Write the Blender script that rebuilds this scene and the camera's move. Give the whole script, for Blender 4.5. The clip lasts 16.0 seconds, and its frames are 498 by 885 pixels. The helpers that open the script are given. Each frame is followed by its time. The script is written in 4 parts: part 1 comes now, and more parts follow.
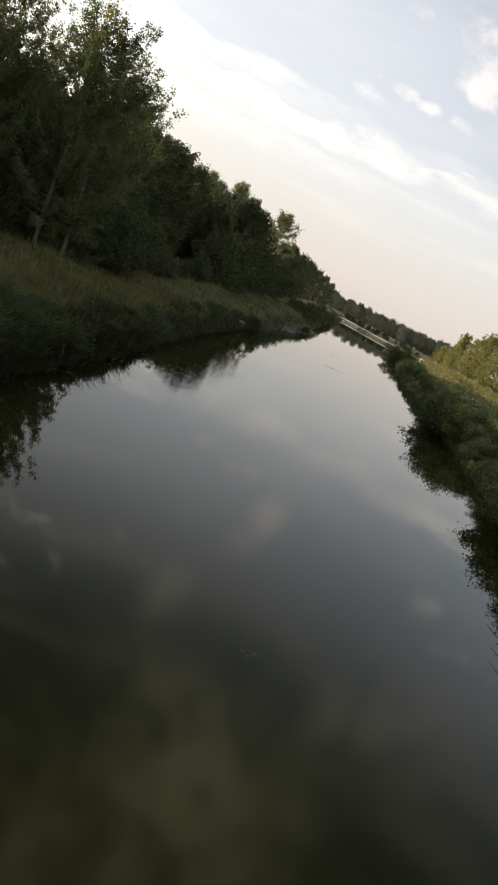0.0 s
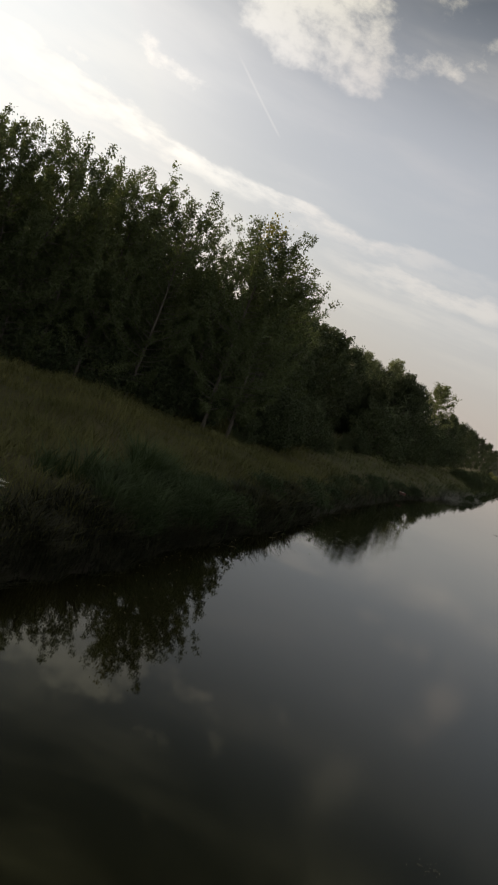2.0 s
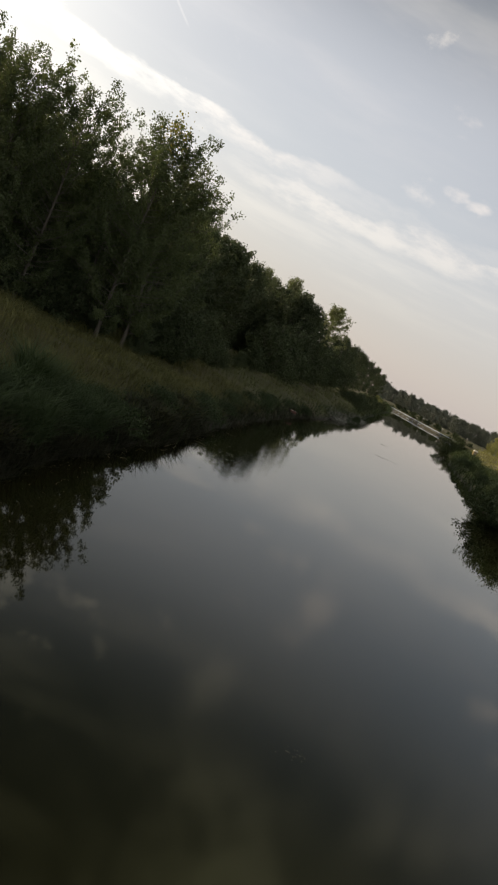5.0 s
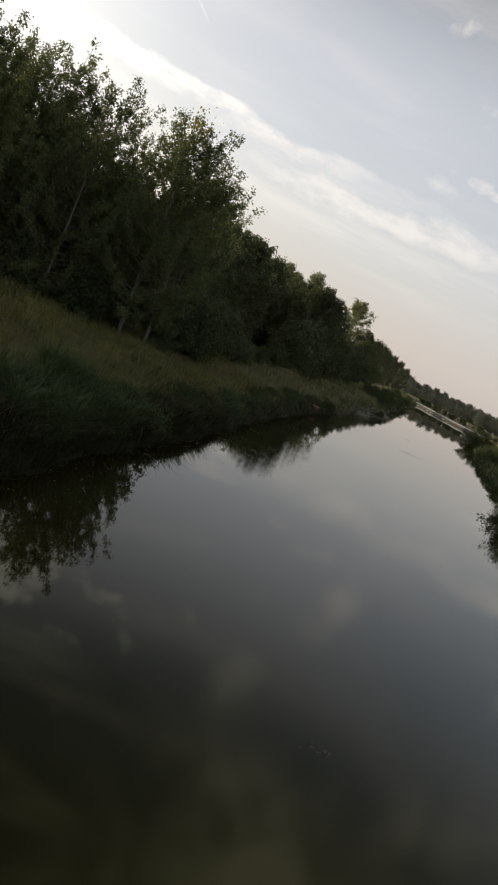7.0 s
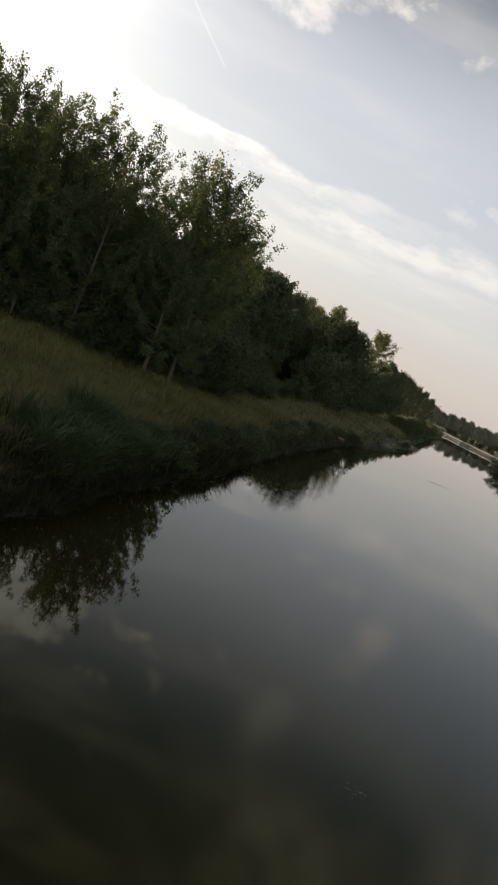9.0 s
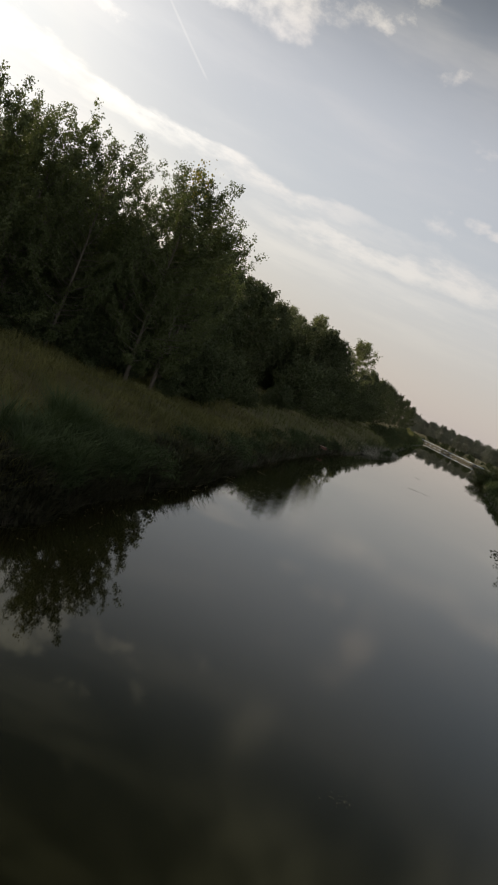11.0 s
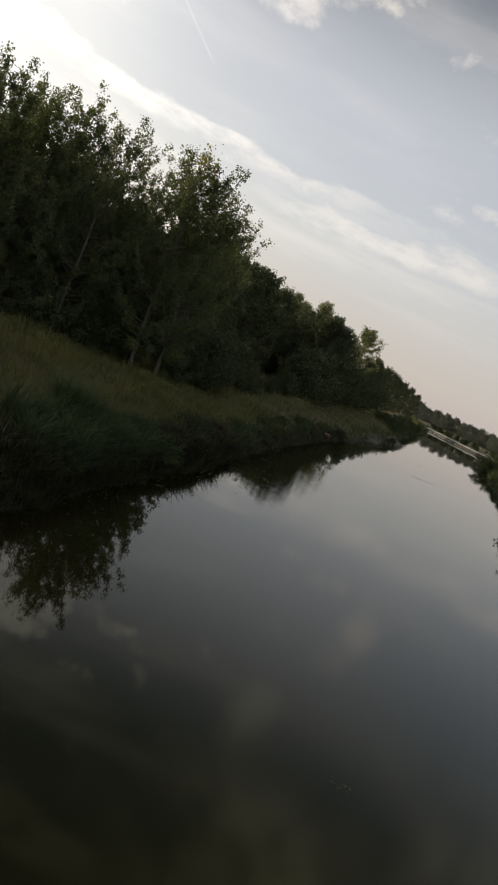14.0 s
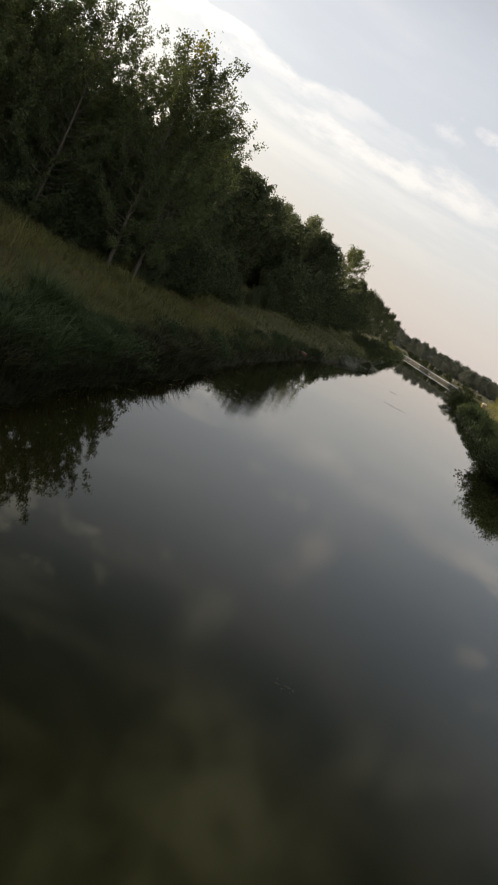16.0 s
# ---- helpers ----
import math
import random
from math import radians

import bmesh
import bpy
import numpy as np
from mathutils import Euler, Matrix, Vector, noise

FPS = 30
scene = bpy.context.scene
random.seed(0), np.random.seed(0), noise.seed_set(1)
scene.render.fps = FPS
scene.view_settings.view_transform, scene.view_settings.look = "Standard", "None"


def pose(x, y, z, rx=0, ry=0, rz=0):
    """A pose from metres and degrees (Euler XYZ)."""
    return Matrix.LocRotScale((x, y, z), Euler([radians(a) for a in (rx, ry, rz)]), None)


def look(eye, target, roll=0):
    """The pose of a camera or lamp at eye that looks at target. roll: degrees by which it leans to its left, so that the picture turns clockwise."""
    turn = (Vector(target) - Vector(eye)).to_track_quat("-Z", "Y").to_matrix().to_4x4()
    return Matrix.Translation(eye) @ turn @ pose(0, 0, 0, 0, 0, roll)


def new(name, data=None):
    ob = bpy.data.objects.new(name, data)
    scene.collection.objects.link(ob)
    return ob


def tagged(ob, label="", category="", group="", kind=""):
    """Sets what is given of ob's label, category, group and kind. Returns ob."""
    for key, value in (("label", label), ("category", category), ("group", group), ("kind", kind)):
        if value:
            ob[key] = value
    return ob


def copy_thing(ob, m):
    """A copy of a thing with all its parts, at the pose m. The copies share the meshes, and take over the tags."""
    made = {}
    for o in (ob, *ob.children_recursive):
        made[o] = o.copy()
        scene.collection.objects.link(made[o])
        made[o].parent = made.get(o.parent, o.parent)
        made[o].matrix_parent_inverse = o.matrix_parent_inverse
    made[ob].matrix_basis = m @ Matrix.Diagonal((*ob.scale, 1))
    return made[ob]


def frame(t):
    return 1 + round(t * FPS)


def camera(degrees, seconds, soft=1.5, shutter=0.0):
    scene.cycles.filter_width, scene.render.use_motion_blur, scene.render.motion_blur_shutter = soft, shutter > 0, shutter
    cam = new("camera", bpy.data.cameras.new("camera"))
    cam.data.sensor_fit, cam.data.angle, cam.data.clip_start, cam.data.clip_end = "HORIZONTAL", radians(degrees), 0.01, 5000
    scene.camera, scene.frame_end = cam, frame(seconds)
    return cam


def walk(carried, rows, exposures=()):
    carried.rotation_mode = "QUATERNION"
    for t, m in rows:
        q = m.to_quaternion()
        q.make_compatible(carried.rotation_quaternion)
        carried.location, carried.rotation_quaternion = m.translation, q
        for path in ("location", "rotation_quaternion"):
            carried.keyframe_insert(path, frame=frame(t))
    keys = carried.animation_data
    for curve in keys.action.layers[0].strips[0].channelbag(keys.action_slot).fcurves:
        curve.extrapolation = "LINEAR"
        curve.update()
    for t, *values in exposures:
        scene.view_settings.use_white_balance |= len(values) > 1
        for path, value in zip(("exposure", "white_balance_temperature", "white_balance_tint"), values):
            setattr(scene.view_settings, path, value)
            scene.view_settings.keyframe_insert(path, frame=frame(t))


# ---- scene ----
EYE = 4.5
cam = camera(39.6, 16.0, soft=2.1)
PATH = [
    (0.0, pose(0, 0, EYE, 75.32, -25.00, 1.22)),
    (0.5, pose(0, 0, EYE, 76.72, -25.43, 3.14)),
    (1.0, pose(0, 0, EYE, 81.24, -23.98, 7.45)),
    (1.5, pose(0, 0, EYE, 82.73, -21.20, 12.98)),
    (2.0, pose(0, 0, EYE, 84.05, -21.54, 15.06)),
    (2.5, pose(0, 0, EYE, 83.37, -23.13, 15.04)),
    (3.0, pose(0, 0, EYE, 83.14, -24.18, 10.62)),
    (3.5, pose(0, 0, EYE, 82.21, -24.42, 5.65)),
    (4.0, pose(0, 0, EYE, 80.60, -25.33, 5.83)),
    (6.3, pose(0, 0, EYE, 80.49, -24.67, 6.52)),
    (6.5, pose(0, 0, EYE, 79.87, -24.35, 6.69)),
    (7.0, pose(0, 0, EYE, 79.38, -24.64, 7.94)),
    (7.5, pose(0, 0, EYE, 77.78, -23.62, 6.43)),
    (8.0, pose(0, 0, EYE, 79.20, -23.22, 9.24)),
    (8.2, pose(0, 0, EYE, 80.46, -23.38, 9.75)),
    (10.3, pose(0, 0, EYE, 81.89, -22.67, 9.82)),
    (10.5, pose(0, 0, EYE, 82.12, -22.70, 9.27)),
    (11.0, pose(0, 0, EYE, 82.74, -22.93, 8.37)),
    (11.5, pose(0, 0, EYE, 83.43, -23.39, 7.19)),
    (12.0, pose(0, 0, EYE, 82.67, -22.89, 6.71)),
    (12.5, pose(0, 0, EYE, 83.15, -22.40, 7.00)),
    (13.0, pose(0, 0, EYE, 83.06, -22.10, 6.93)),
    (13.5, pose(0, 0, EYE, 81.80, -22.51, 8.25)),
    (14.0, pose(0, 0, EYE, 81.47, -23.35, 8.80)),
    (14.5, pose(0, 0, EYE, 81.74, -23.65, 8.74)),
    (15.0, pose(0, 0, EYE, 81.62, -24.65, 7.04)),
    (15.5, pose(0, 0, EYE, 78.79, -26.42, 6.96)),
    (16.0, pose(0, 0, EYE, 74.91, -28.48, 7.37)),
]
walk(cam, PATH, exposures=[(t, stops, 7150, 8) for t, stops in ((0.0, 0.58), (0.5, 0.54), (1.0, 0.03), (1.5, -0.06), (2.0, -0.14), (3.0, -0.14), (4.0, 0.15), (6.5, 0.15), (8.0, 0.34), (10.5, 0.05), (11.5, 0.01), (12.5, 0.06), (13.5, 0.06), (15.0, 0.09), (16.0, 0.38))])

# ---- daylight: a low evening sun behind the grove, thin cloud ----
SUN_AZ, SUN_EL = -58.0, 15.5


def heading(az, el):
    a, e = radians(az), radians(el)
    return Vector((math.sin(a) * math.cos(e), math.cos(a) * math.cos(e), math.sin(e)))


sun = new("sun", bpy.data.lights.new("sun", "SUN"))
sun.data.energy, sun.data.angle, sun.data.color = 4.0, radians(0.6), (1.0, 0.82, 0.6)
sun.matrix_world = look(heading(SUN_AZ, SUN_EL) * 200, (0, 0, 0))

SKY_STRENGTH = 0.1


class Nodes:
    """A short way to write node trees."""

    def __init__(self, tree):
        self.tree = tree
        tree.nodes.clear()

    def add(self, kind, **values):
        n = self.tree.nodes.new(kind)
        for key, value in values.items():
            if key in n.inputs:
                n.inputs[key].default_value = value
            elif key.replace("_", " ") in n.inputs:
                n.inputs[key.replace("_", " ")].default_value = value
            elif key == "interpolation_type":
                n.interpolation_type = value
            elif key == "vector_type":
                n.vector_type = value
            elif key == "operation":
                n.operation = value
            else:
                raise KeyError(key)
        return n

    def join(self, a, b):
        self.tree.links.new(a, b)

    def math(self, op, a, b=None):
        n = self.tree.nodes.new("ShaderNodeMath")
        n.operation = op
        for i, v in enumerate((a, b)):
            if v is None:
                continue
            if isinstance(v, (int, float)):
                n.inputs[i].default_value = v
            else:
                self.join(v, n.inputs[i])
        return n.outputs[0]

    def mix(self, fac, a, b, blend="MIX"):
        n = self.tree.nodes.new("ShaderNodeMix")
        n.data_type, n.blend_type = "RGBA", blend
        for i, v in ((0, fac), (6, a), (7, b)):
            if isinstance(v, (int, float)):
                n.inputs[i].default_value = v
            elif isinstance(v, tuple):
                n.inputs[i].default_value = (*v, 1)
            else:
                self.join(v, n.inputs[i])
        return n.outputs[2]

    def ramp(self, fac, *stops):
        n = self.tree.nodes.new("ShaderNodeValToRGB")
        while len(n.color_ramp.elements) < len(stops):
            n.color_ramp.elements.new(0.5)
        for e, (p, c) in zip(n.color_ramp.elements, stops):
            e.position, e.color = p, (*c, 1)
        self.join(fac, n.inputs[0])
        return n.outputs[0]

    def noise(self, vector, scale, detail=4.0, rough=0.55):
        n = self.add("ShaderNodeTexNoise", Scale=scale, Detail=detail, Roughness=rough)
        if vector is not None:
            self.join(vector, n.inputs["Vector"])
        return n.outputs[0]


def make_world():
    world = bpy.data.worlds.new("evening_sky")
    scene.world = world
    world.use_nodes = True
    n = Nodes(world.node_tree)
    sky = n.add("ShaderNodeTexSky")
    sky.sky_type, sky.sun_disc = "NISHITA", False
    sky.sun_elevation, sky.sun_rotation = radians(SUN_EL), radians(SUN_AZ)
    sky.air_density, sky.dust_density, sky.ozone_density = 1.0, 2.0, 1.0
    co = n.add("ShaderNodeTexCoord").outputs["Generated"]
    xyz = n.add("ShaderNodeSeparateXYZ")
    n.join(co, xyz.inputs[0])
    deg = 180 / math.pi
    az = n.math("MULTIPLY", n.math("ARCTAN2", xyz.outputs[0], xyz.outputs[1]), deg)
    el = n.math("MULTIPLY", n.math("ARCSINE", xyz.outputs[2]), deg)

    def span(value, a, b):
        """0 at a, 1 at b, smooth between."""
        r = n.add("ShaderNodeMapRange", interpolation_type="SMOOTHSTEP")
        n.join(value, r.inputs[0])
        r.inputs[1].default_value, r.inputs[2].default_value = a, b
        return r.outputs[0]

    def grain(sx, sy, scale, detail, rough, seed):
        c = n.add("ShaderNodeCombineXYZ")
        n.join(n.math("MULTIPLY", az, sx), c.inputs[0])
        n.join(n.math("MULTIPLY", n.math("ADD", el, n.math("MULTIPLY", az, 0.025)), sy), c.inputs[1])
        c.inputs[2].default_value = seed
        return n.noise(c.outputs[0], scale, detail, rough)

    # thin haze evens out the blue, warm and pale towards the horizon, thinner overhead
    haze = n.mix(span(el, 18.5, 34.5), (5.75, 5.8, 6.45), (0.34, 0.4, 0.44))
    glow = n.mix(1.0, sky.outputs[0], n.mix(span(el, 18.0, 46.0), (1.44, 1.48, 1.56), (0.25, 0.26, 0.25)), "MULTIPLY")
    glow = n.mix(1.0, glow, (11.6, 11.8, 11.8), "DARKEN")
    col = n.mix(0.64, glow, haze)
    # away from the sun the sky deepens to blue
    away = n.math("MULTIPLY", span(az, 3.0, 22.0), span(el, 9.0, 17.0))
    col = n.mix(away, col, n.mix(1.0, col, (0.74, 0.80, 0.86), "MULTIPLY"))
    low = span(el, 14.0, 1.0)
    col = n.mix(n.math("MULTIPLY", low, 0.9), col, n.mix(0.84, glow, (5.45, 5.02, 5.25)))
    # the bright ring of thin cloud round the low sun
    toward = n.add("ShaderNodeVectorMath", operation="DOT_PRODUCT")
    n.join(co, toward.inputs[0])
    toward.inputs[1].default_value = heading(SUN_AZ, SUN_EL)
    ring = span(n.math("MULTIPLY", n.math("ARCCOSINE", toward.outputs["Value"]), deg), 40.0, 6.0)
    col = n.mix(n.math("MULTIPLY", ring, 0.66), col, (11.8, 12.9, 14.4))
    # a long bank of cirrus: a crisp upper ridge that fades away, and a broad lumpy strand that takes over from it
    rag = grain(0.17, 0.42, 1.0, 8, 0.6, 1.0)
    lean = n.math("ADD", el, n.math("MULTIPLY", az, 0.025))
    b = n.math("ADD", lean, n.math("MULTIPLY", n.math("SUBTRACT", rag, 0.5), 2.8))
    body = n.math("ADD", 0.3, n.math("MULTIPLY", span(grain(0.26, 0.7, 1.0, 8, 0.62, 11.0), 0.34, 0.62), 0.8))
    ridge = n.math("MULTIPLY", n.math("MULTIPLY", span(n.math("SUBTRACT", b, n.math("MULTIPLY", n.math("MAXIMUM", n.math("SUBTRACT", -23.0, az), 0.0), 0.13)), 13.5, 12.9), span(b, 11.2, 12.9)), n.math("ADD", 0.3, n.math("MULTIPLY", span(az, 0.0, -12.0), 0.7)))
    course = n.math("SUBTRACT", el, n.math("MULTIPLY", az, 0.05))
    lumps = n.math("ADD", course, n.math("MULTIPLY", n.math("SUBTRACT", grain(0.2, 0.5, 1.0, 8, 0.62, 31.0), 0.5), 3.4))
    lower = n.math("MULTIPLY", n.math("MULTIPLY", span(lumps, 12.3, 11.6), span(lumps, 9.2, 11.2)), span(az, -18.0, -4.0))
    bank = n.math("MULTIPLY", n.math("MAXIMUM", ridge, n.math("MULTIPLY", lower, 0.9)), body)
    veil = n.math("MULTIPLY", span(b, 13.4, 11.4), span(el, 4.0, 9.0))
    strands = n.math("ADD", n.math("MULTIPLY", span(grain(0.07, 0.5, 1.0, 7, 0.6, 4.0), 0.42, 0.7), veil), n.math("MULTIPLY", veil, 0.4))
    high = n.math("MULTIPLY", span(grain(0.05, 0.22, 1.0, 5, 0.55, 9.0), 0.42, 0.75), span(el, 12.0, 16.0))

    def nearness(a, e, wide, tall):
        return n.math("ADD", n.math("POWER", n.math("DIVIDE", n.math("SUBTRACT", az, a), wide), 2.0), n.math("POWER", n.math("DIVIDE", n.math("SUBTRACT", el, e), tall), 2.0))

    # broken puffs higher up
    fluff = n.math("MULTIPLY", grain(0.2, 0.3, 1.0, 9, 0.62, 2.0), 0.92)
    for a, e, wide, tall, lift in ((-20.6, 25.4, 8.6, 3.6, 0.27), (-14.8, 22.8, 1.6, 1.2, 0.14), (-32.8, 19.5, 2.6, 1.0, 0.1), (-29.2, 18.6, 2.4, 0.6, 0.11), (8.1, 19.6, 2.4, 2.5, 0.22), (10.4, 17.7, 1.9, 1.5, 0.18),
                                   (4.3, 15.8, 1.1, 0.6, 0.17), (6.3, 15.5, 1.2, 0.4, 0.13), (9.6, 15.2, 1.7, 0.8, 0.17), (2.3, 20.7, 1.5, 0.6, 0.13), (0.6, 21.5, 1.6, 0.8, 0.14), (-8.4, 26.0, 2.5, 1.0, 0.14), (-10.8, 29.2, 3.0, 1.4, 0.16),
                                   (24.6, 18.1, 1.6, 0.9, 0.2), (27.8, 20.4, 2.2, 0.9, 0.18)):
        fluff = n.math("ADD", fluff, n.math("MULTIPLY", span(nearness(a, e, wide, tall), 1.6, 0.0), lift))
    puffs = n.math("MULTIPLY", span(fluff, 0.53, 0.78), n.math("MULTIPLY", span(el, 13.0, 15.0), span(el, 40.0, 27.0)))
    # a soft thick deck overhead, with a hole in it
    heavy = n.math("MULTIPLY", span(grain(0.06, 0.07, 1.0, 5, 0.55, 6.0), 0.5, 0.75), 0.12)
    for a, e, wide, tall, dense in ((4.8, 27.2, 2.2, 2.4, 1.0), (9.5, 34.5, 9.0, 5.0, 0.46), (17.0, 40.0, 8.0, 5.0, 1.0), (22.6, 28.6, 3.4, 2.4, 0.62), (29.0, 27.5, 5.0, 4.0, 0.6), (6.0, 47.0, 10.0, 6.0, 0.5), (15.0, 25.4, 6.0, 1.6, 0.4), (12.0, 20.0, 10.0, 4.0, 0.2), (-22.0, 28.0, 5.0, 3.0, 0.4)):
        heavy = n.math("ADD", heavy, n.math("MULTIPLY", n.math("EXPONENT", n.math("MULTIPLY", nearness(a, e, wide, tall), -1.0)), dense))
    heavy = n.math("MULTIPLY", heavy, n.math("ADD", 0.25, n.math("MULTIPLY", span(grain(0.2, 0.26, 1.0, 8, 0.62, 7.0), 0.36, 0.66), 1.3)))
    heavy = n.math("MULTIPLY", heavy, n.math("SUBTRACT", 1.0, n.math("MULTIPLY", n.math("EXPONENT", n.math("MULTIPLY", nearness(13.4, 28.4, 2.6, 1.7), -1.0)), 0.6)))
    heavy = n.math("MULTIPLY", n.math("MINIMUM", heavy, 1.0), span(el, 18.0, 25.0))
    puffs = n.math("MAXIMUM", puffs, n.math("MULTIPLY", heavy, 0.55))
    # the same broken cloud, lit full on by the low sun, fills the sky behind
    behind = n.math("MULTIPLY", span(n.math("ABSOLUTE", az), 60.0, 105.0), n.math("MULTIPLY", span(el, 2.0, 12.0), span(el, 85.0, 60.0)))
    behind = n.math("MULTIPLY", behind, span(grain(0.04, 0.08, 1.0, 6, 0.6, 14.0), 0.3, 0.5))
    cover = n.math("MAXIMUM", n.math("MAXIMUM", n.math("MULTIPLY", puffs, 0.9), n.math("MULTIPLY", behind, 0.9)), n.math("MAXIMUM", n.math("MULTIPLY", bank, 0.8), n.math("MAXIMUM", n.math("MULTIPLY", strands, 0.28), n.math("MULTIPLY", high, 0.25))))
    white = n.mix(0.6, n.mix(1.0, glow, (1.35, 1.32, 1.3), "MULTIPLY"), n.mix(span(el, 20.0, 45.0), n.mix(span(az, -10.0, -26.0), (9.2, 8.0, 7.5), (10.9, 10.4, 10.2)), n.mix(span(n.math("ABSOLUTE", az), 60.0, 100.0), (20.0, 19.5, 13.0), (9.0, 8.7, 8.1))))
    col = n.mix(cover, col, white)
    # a short vapour trail
    trail_line = n.math("ABSOLUTE", n.math("SUBTRACT", n.math("ADD", az, 23.1), n.math("MULTIPLY", n.math("SUBTRACT", 20.1, el), 1.34)))
    trail = n.math("MULTIPLY", span(trail_line, 0.2, 0.04), n.math("MULTIPLY", span(el, 17.3, 17.8), span(el, 21.6, 20.4)))
    col = n.mix(n.math("MULTIPLY", trail, 0.22), col, white)
    bg = n.add("ShaderNodeBackground", Strength=SKY_STRENGTH)
    n.join(col, bg.inputs[0])
    n.join(bg.outputs[0], n.add("ShaderNodeOutputWorld").inputs[0])


make_world()

# ---- materials ----


def material(name):
    m = bpy.data.materials.new(name)
    m.use_nodes = True
    return m, Nodes(m.node_tree)


def finish(n, bsdf, bump=None, strength=0.3, distance=0.05):
    if bump is not None:
        b = n.add("ShaderNodeBump", Strength=strength, Distance=distance)
        n.join(bump, b.inputs["Height"])
        n.join(b.outputs[0], bsdf.inputs["Normal"])
    n.join(bsdf.outputs[0], n.add("ShaderNodeOutputMaterial").inputs[0])


def leaf_material(name, dark, light, glow, clear=0.35, speck=0.18, patch=0.7):
    """Leaves: dull above, lit through from behind, each a little different in green."""
    m, n = material(name)
    geo = n.add("ShaderNodeNewGeometry")
    own = n.add("ShaderNodeObjectInfo").outputs["Random"]
    pos = n.add("ShaderNodeTexCoord").outputs["Object"]
    tone = n.math("ADD", n.math("MULTIPLY", geo.outputs["Random Per Island"], speck), n.math("MULTIPLY", n.math("ADD", n.math("MULTIPLY", n.noise(pos, patch, 4), 1.9), -0.45), 1.0 - speck))
    col = n.ramp(n.math("ADD", n.math("MULTIPLY", own, 0.32), n.math("MULTIPLY", tone, 0.78)), (0.1, dark), (0.85, light))
    d = n.add("ShaderNodeBsdfPrincipled", Roughness=0.6)
    d.inputs["Specular IOR Level"].default_value = 0.25
    n.join(col, d.inputs["Base Color"])
    t = n.add("ShaderNodeBsdfTranslucent")
    n.join(n.mix(1.0, col, glow, "MULTIPLY"), t.inputs["Color"])
    mix = n.add("ShaderNodeMixShader", Fac=clear)
    n.join(d.outputs[0], mix.inputs[1])
    n.join(t.outputs[0], mix.inputs[2])
    n.join(mix.outputs[0], n.add("ShaderNodeOutputMaterial").inputs[0])
    return m


POPLAR = leaf_material("poplar_leaves", (0.042, 0.062, 0.029), (0.105, 0.132, 0.064), (1.75, 1.72, 1.2), 0.36, 0.2)
YELLOW_LEAF = leaf_material("yellowing_leaves", (0.13, 0.13, 0.03), (0.24, 0.22, 0.05), (1.5, 1.4, 0.7), 0.4)
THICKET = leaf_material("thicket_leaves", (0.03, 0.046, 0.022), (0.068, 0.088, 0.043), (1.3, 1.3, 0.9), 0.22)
PALE = leaf_material("pale_willow_leaves", (0.13, 0.145, 0.06), (0.31, 0.31, 0.14), (1.4, 1.35, 0.9))
SHRUB = leaf_material("shrub_leaves", (0.026, 0.043, 0.02), (0.068, 0.094, 0.04), (1.3, 1.3, 0.9), 0.25)
BANK_GRASS = leaf_material("bank_grass", (0.045, 0.062, 0.024), (0.15, 0.162, 0.066), (1.2, 1.15, 0.9), 0.2, 0.15, 0.45)
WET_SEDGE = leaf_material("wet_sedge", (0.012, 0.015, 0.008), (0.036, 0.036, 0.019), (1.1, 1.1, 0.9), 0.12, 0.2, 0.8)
# a lighter poplar green, with the sunlight on these crowns put into the colour
LIT_LEAF = leaf_material("sunlit_poplar_leaves", (0.08, 0.095, 0.05), (0.2, 0.22, 0.115), (1.15, 1.2, 0.8), 0.32)
BELT_LEAF = leaf_material("belt_leaves", (0.028, 0.044, 0.023), (0.078, 0.098, 0.052), (1.4, 1.4, 1.0), 0.24, 0.25)
GRASS = leaf_material("meadow_grass", (0.05, 0.063, 0.023), (0.175, 0.172, 0.07), (1.2, 1.15, 0.9), 0.25, 0.12, 0.4)
GOLD = leaf_material("dry_grass", (0.15, 0.155, 0.055), (0.33, 0.31, 0.13), (1.2, 1.15, 0.9), 0.25, 0.15, 0.3)
# distant green greyed and lightened, so the haze is in the colour
DISTANT = leaf_material("hazed_distant_leaves", (0.085, 0.1, 0.084), (0.15, 0.168, 0.145), (1.1, 1.1, 1.0), 0.2)
REED = leaf_material("reed_leaves", (0.018, 0.031, 0.014), (0.06, 0.09, 0.042), (1.3, 1.3, 0.9), 0.25, 0.12, 0.6)
GREY_REED = leaf_material("grey_dead_reed", (0.13, 0.135, 0.12), (0.28, 0.285, 0.26), (1.0, 1.0, 0.95), 0.15)
DRY = leaf_material("dead_reed", (0.11, 0.095, 0.068), (0.24, 0.21, 0.15), (1.0, 1.0, 0.9), 0.15)


def bark_material(name, a, b):
    m, n = material(name)
    pos = n.add("ShaderNodeTexCoord").outputs["Object"]
    grain = n.noise(pos, 9.0, 6, 0.65)
    d = n.add("ShaderNodeBsdfPrincipled", Roughness=0.85)
    n.join(n.mix(n.noise(pos, 1.6, 3), n.mix(grain, a, b), tuple(0.6 * v for v in b)), d.inputs["Base Color"])
    finish(n, d, grain, 0.6, 0.03)
    return m


BARK = bark_material("grey_bark", (0.06, 0.055, 0.045), (0.16, 0.145, 0.12))
PALE_BARK = bark_material("pale_bark", (0.3, 0.28, 0.23), (0.5, 0.47, 0.4))
TWIG = bark_material("wet_twig", (0.04, 0.033, 0.026), (0.12, 0.1, 0.08))


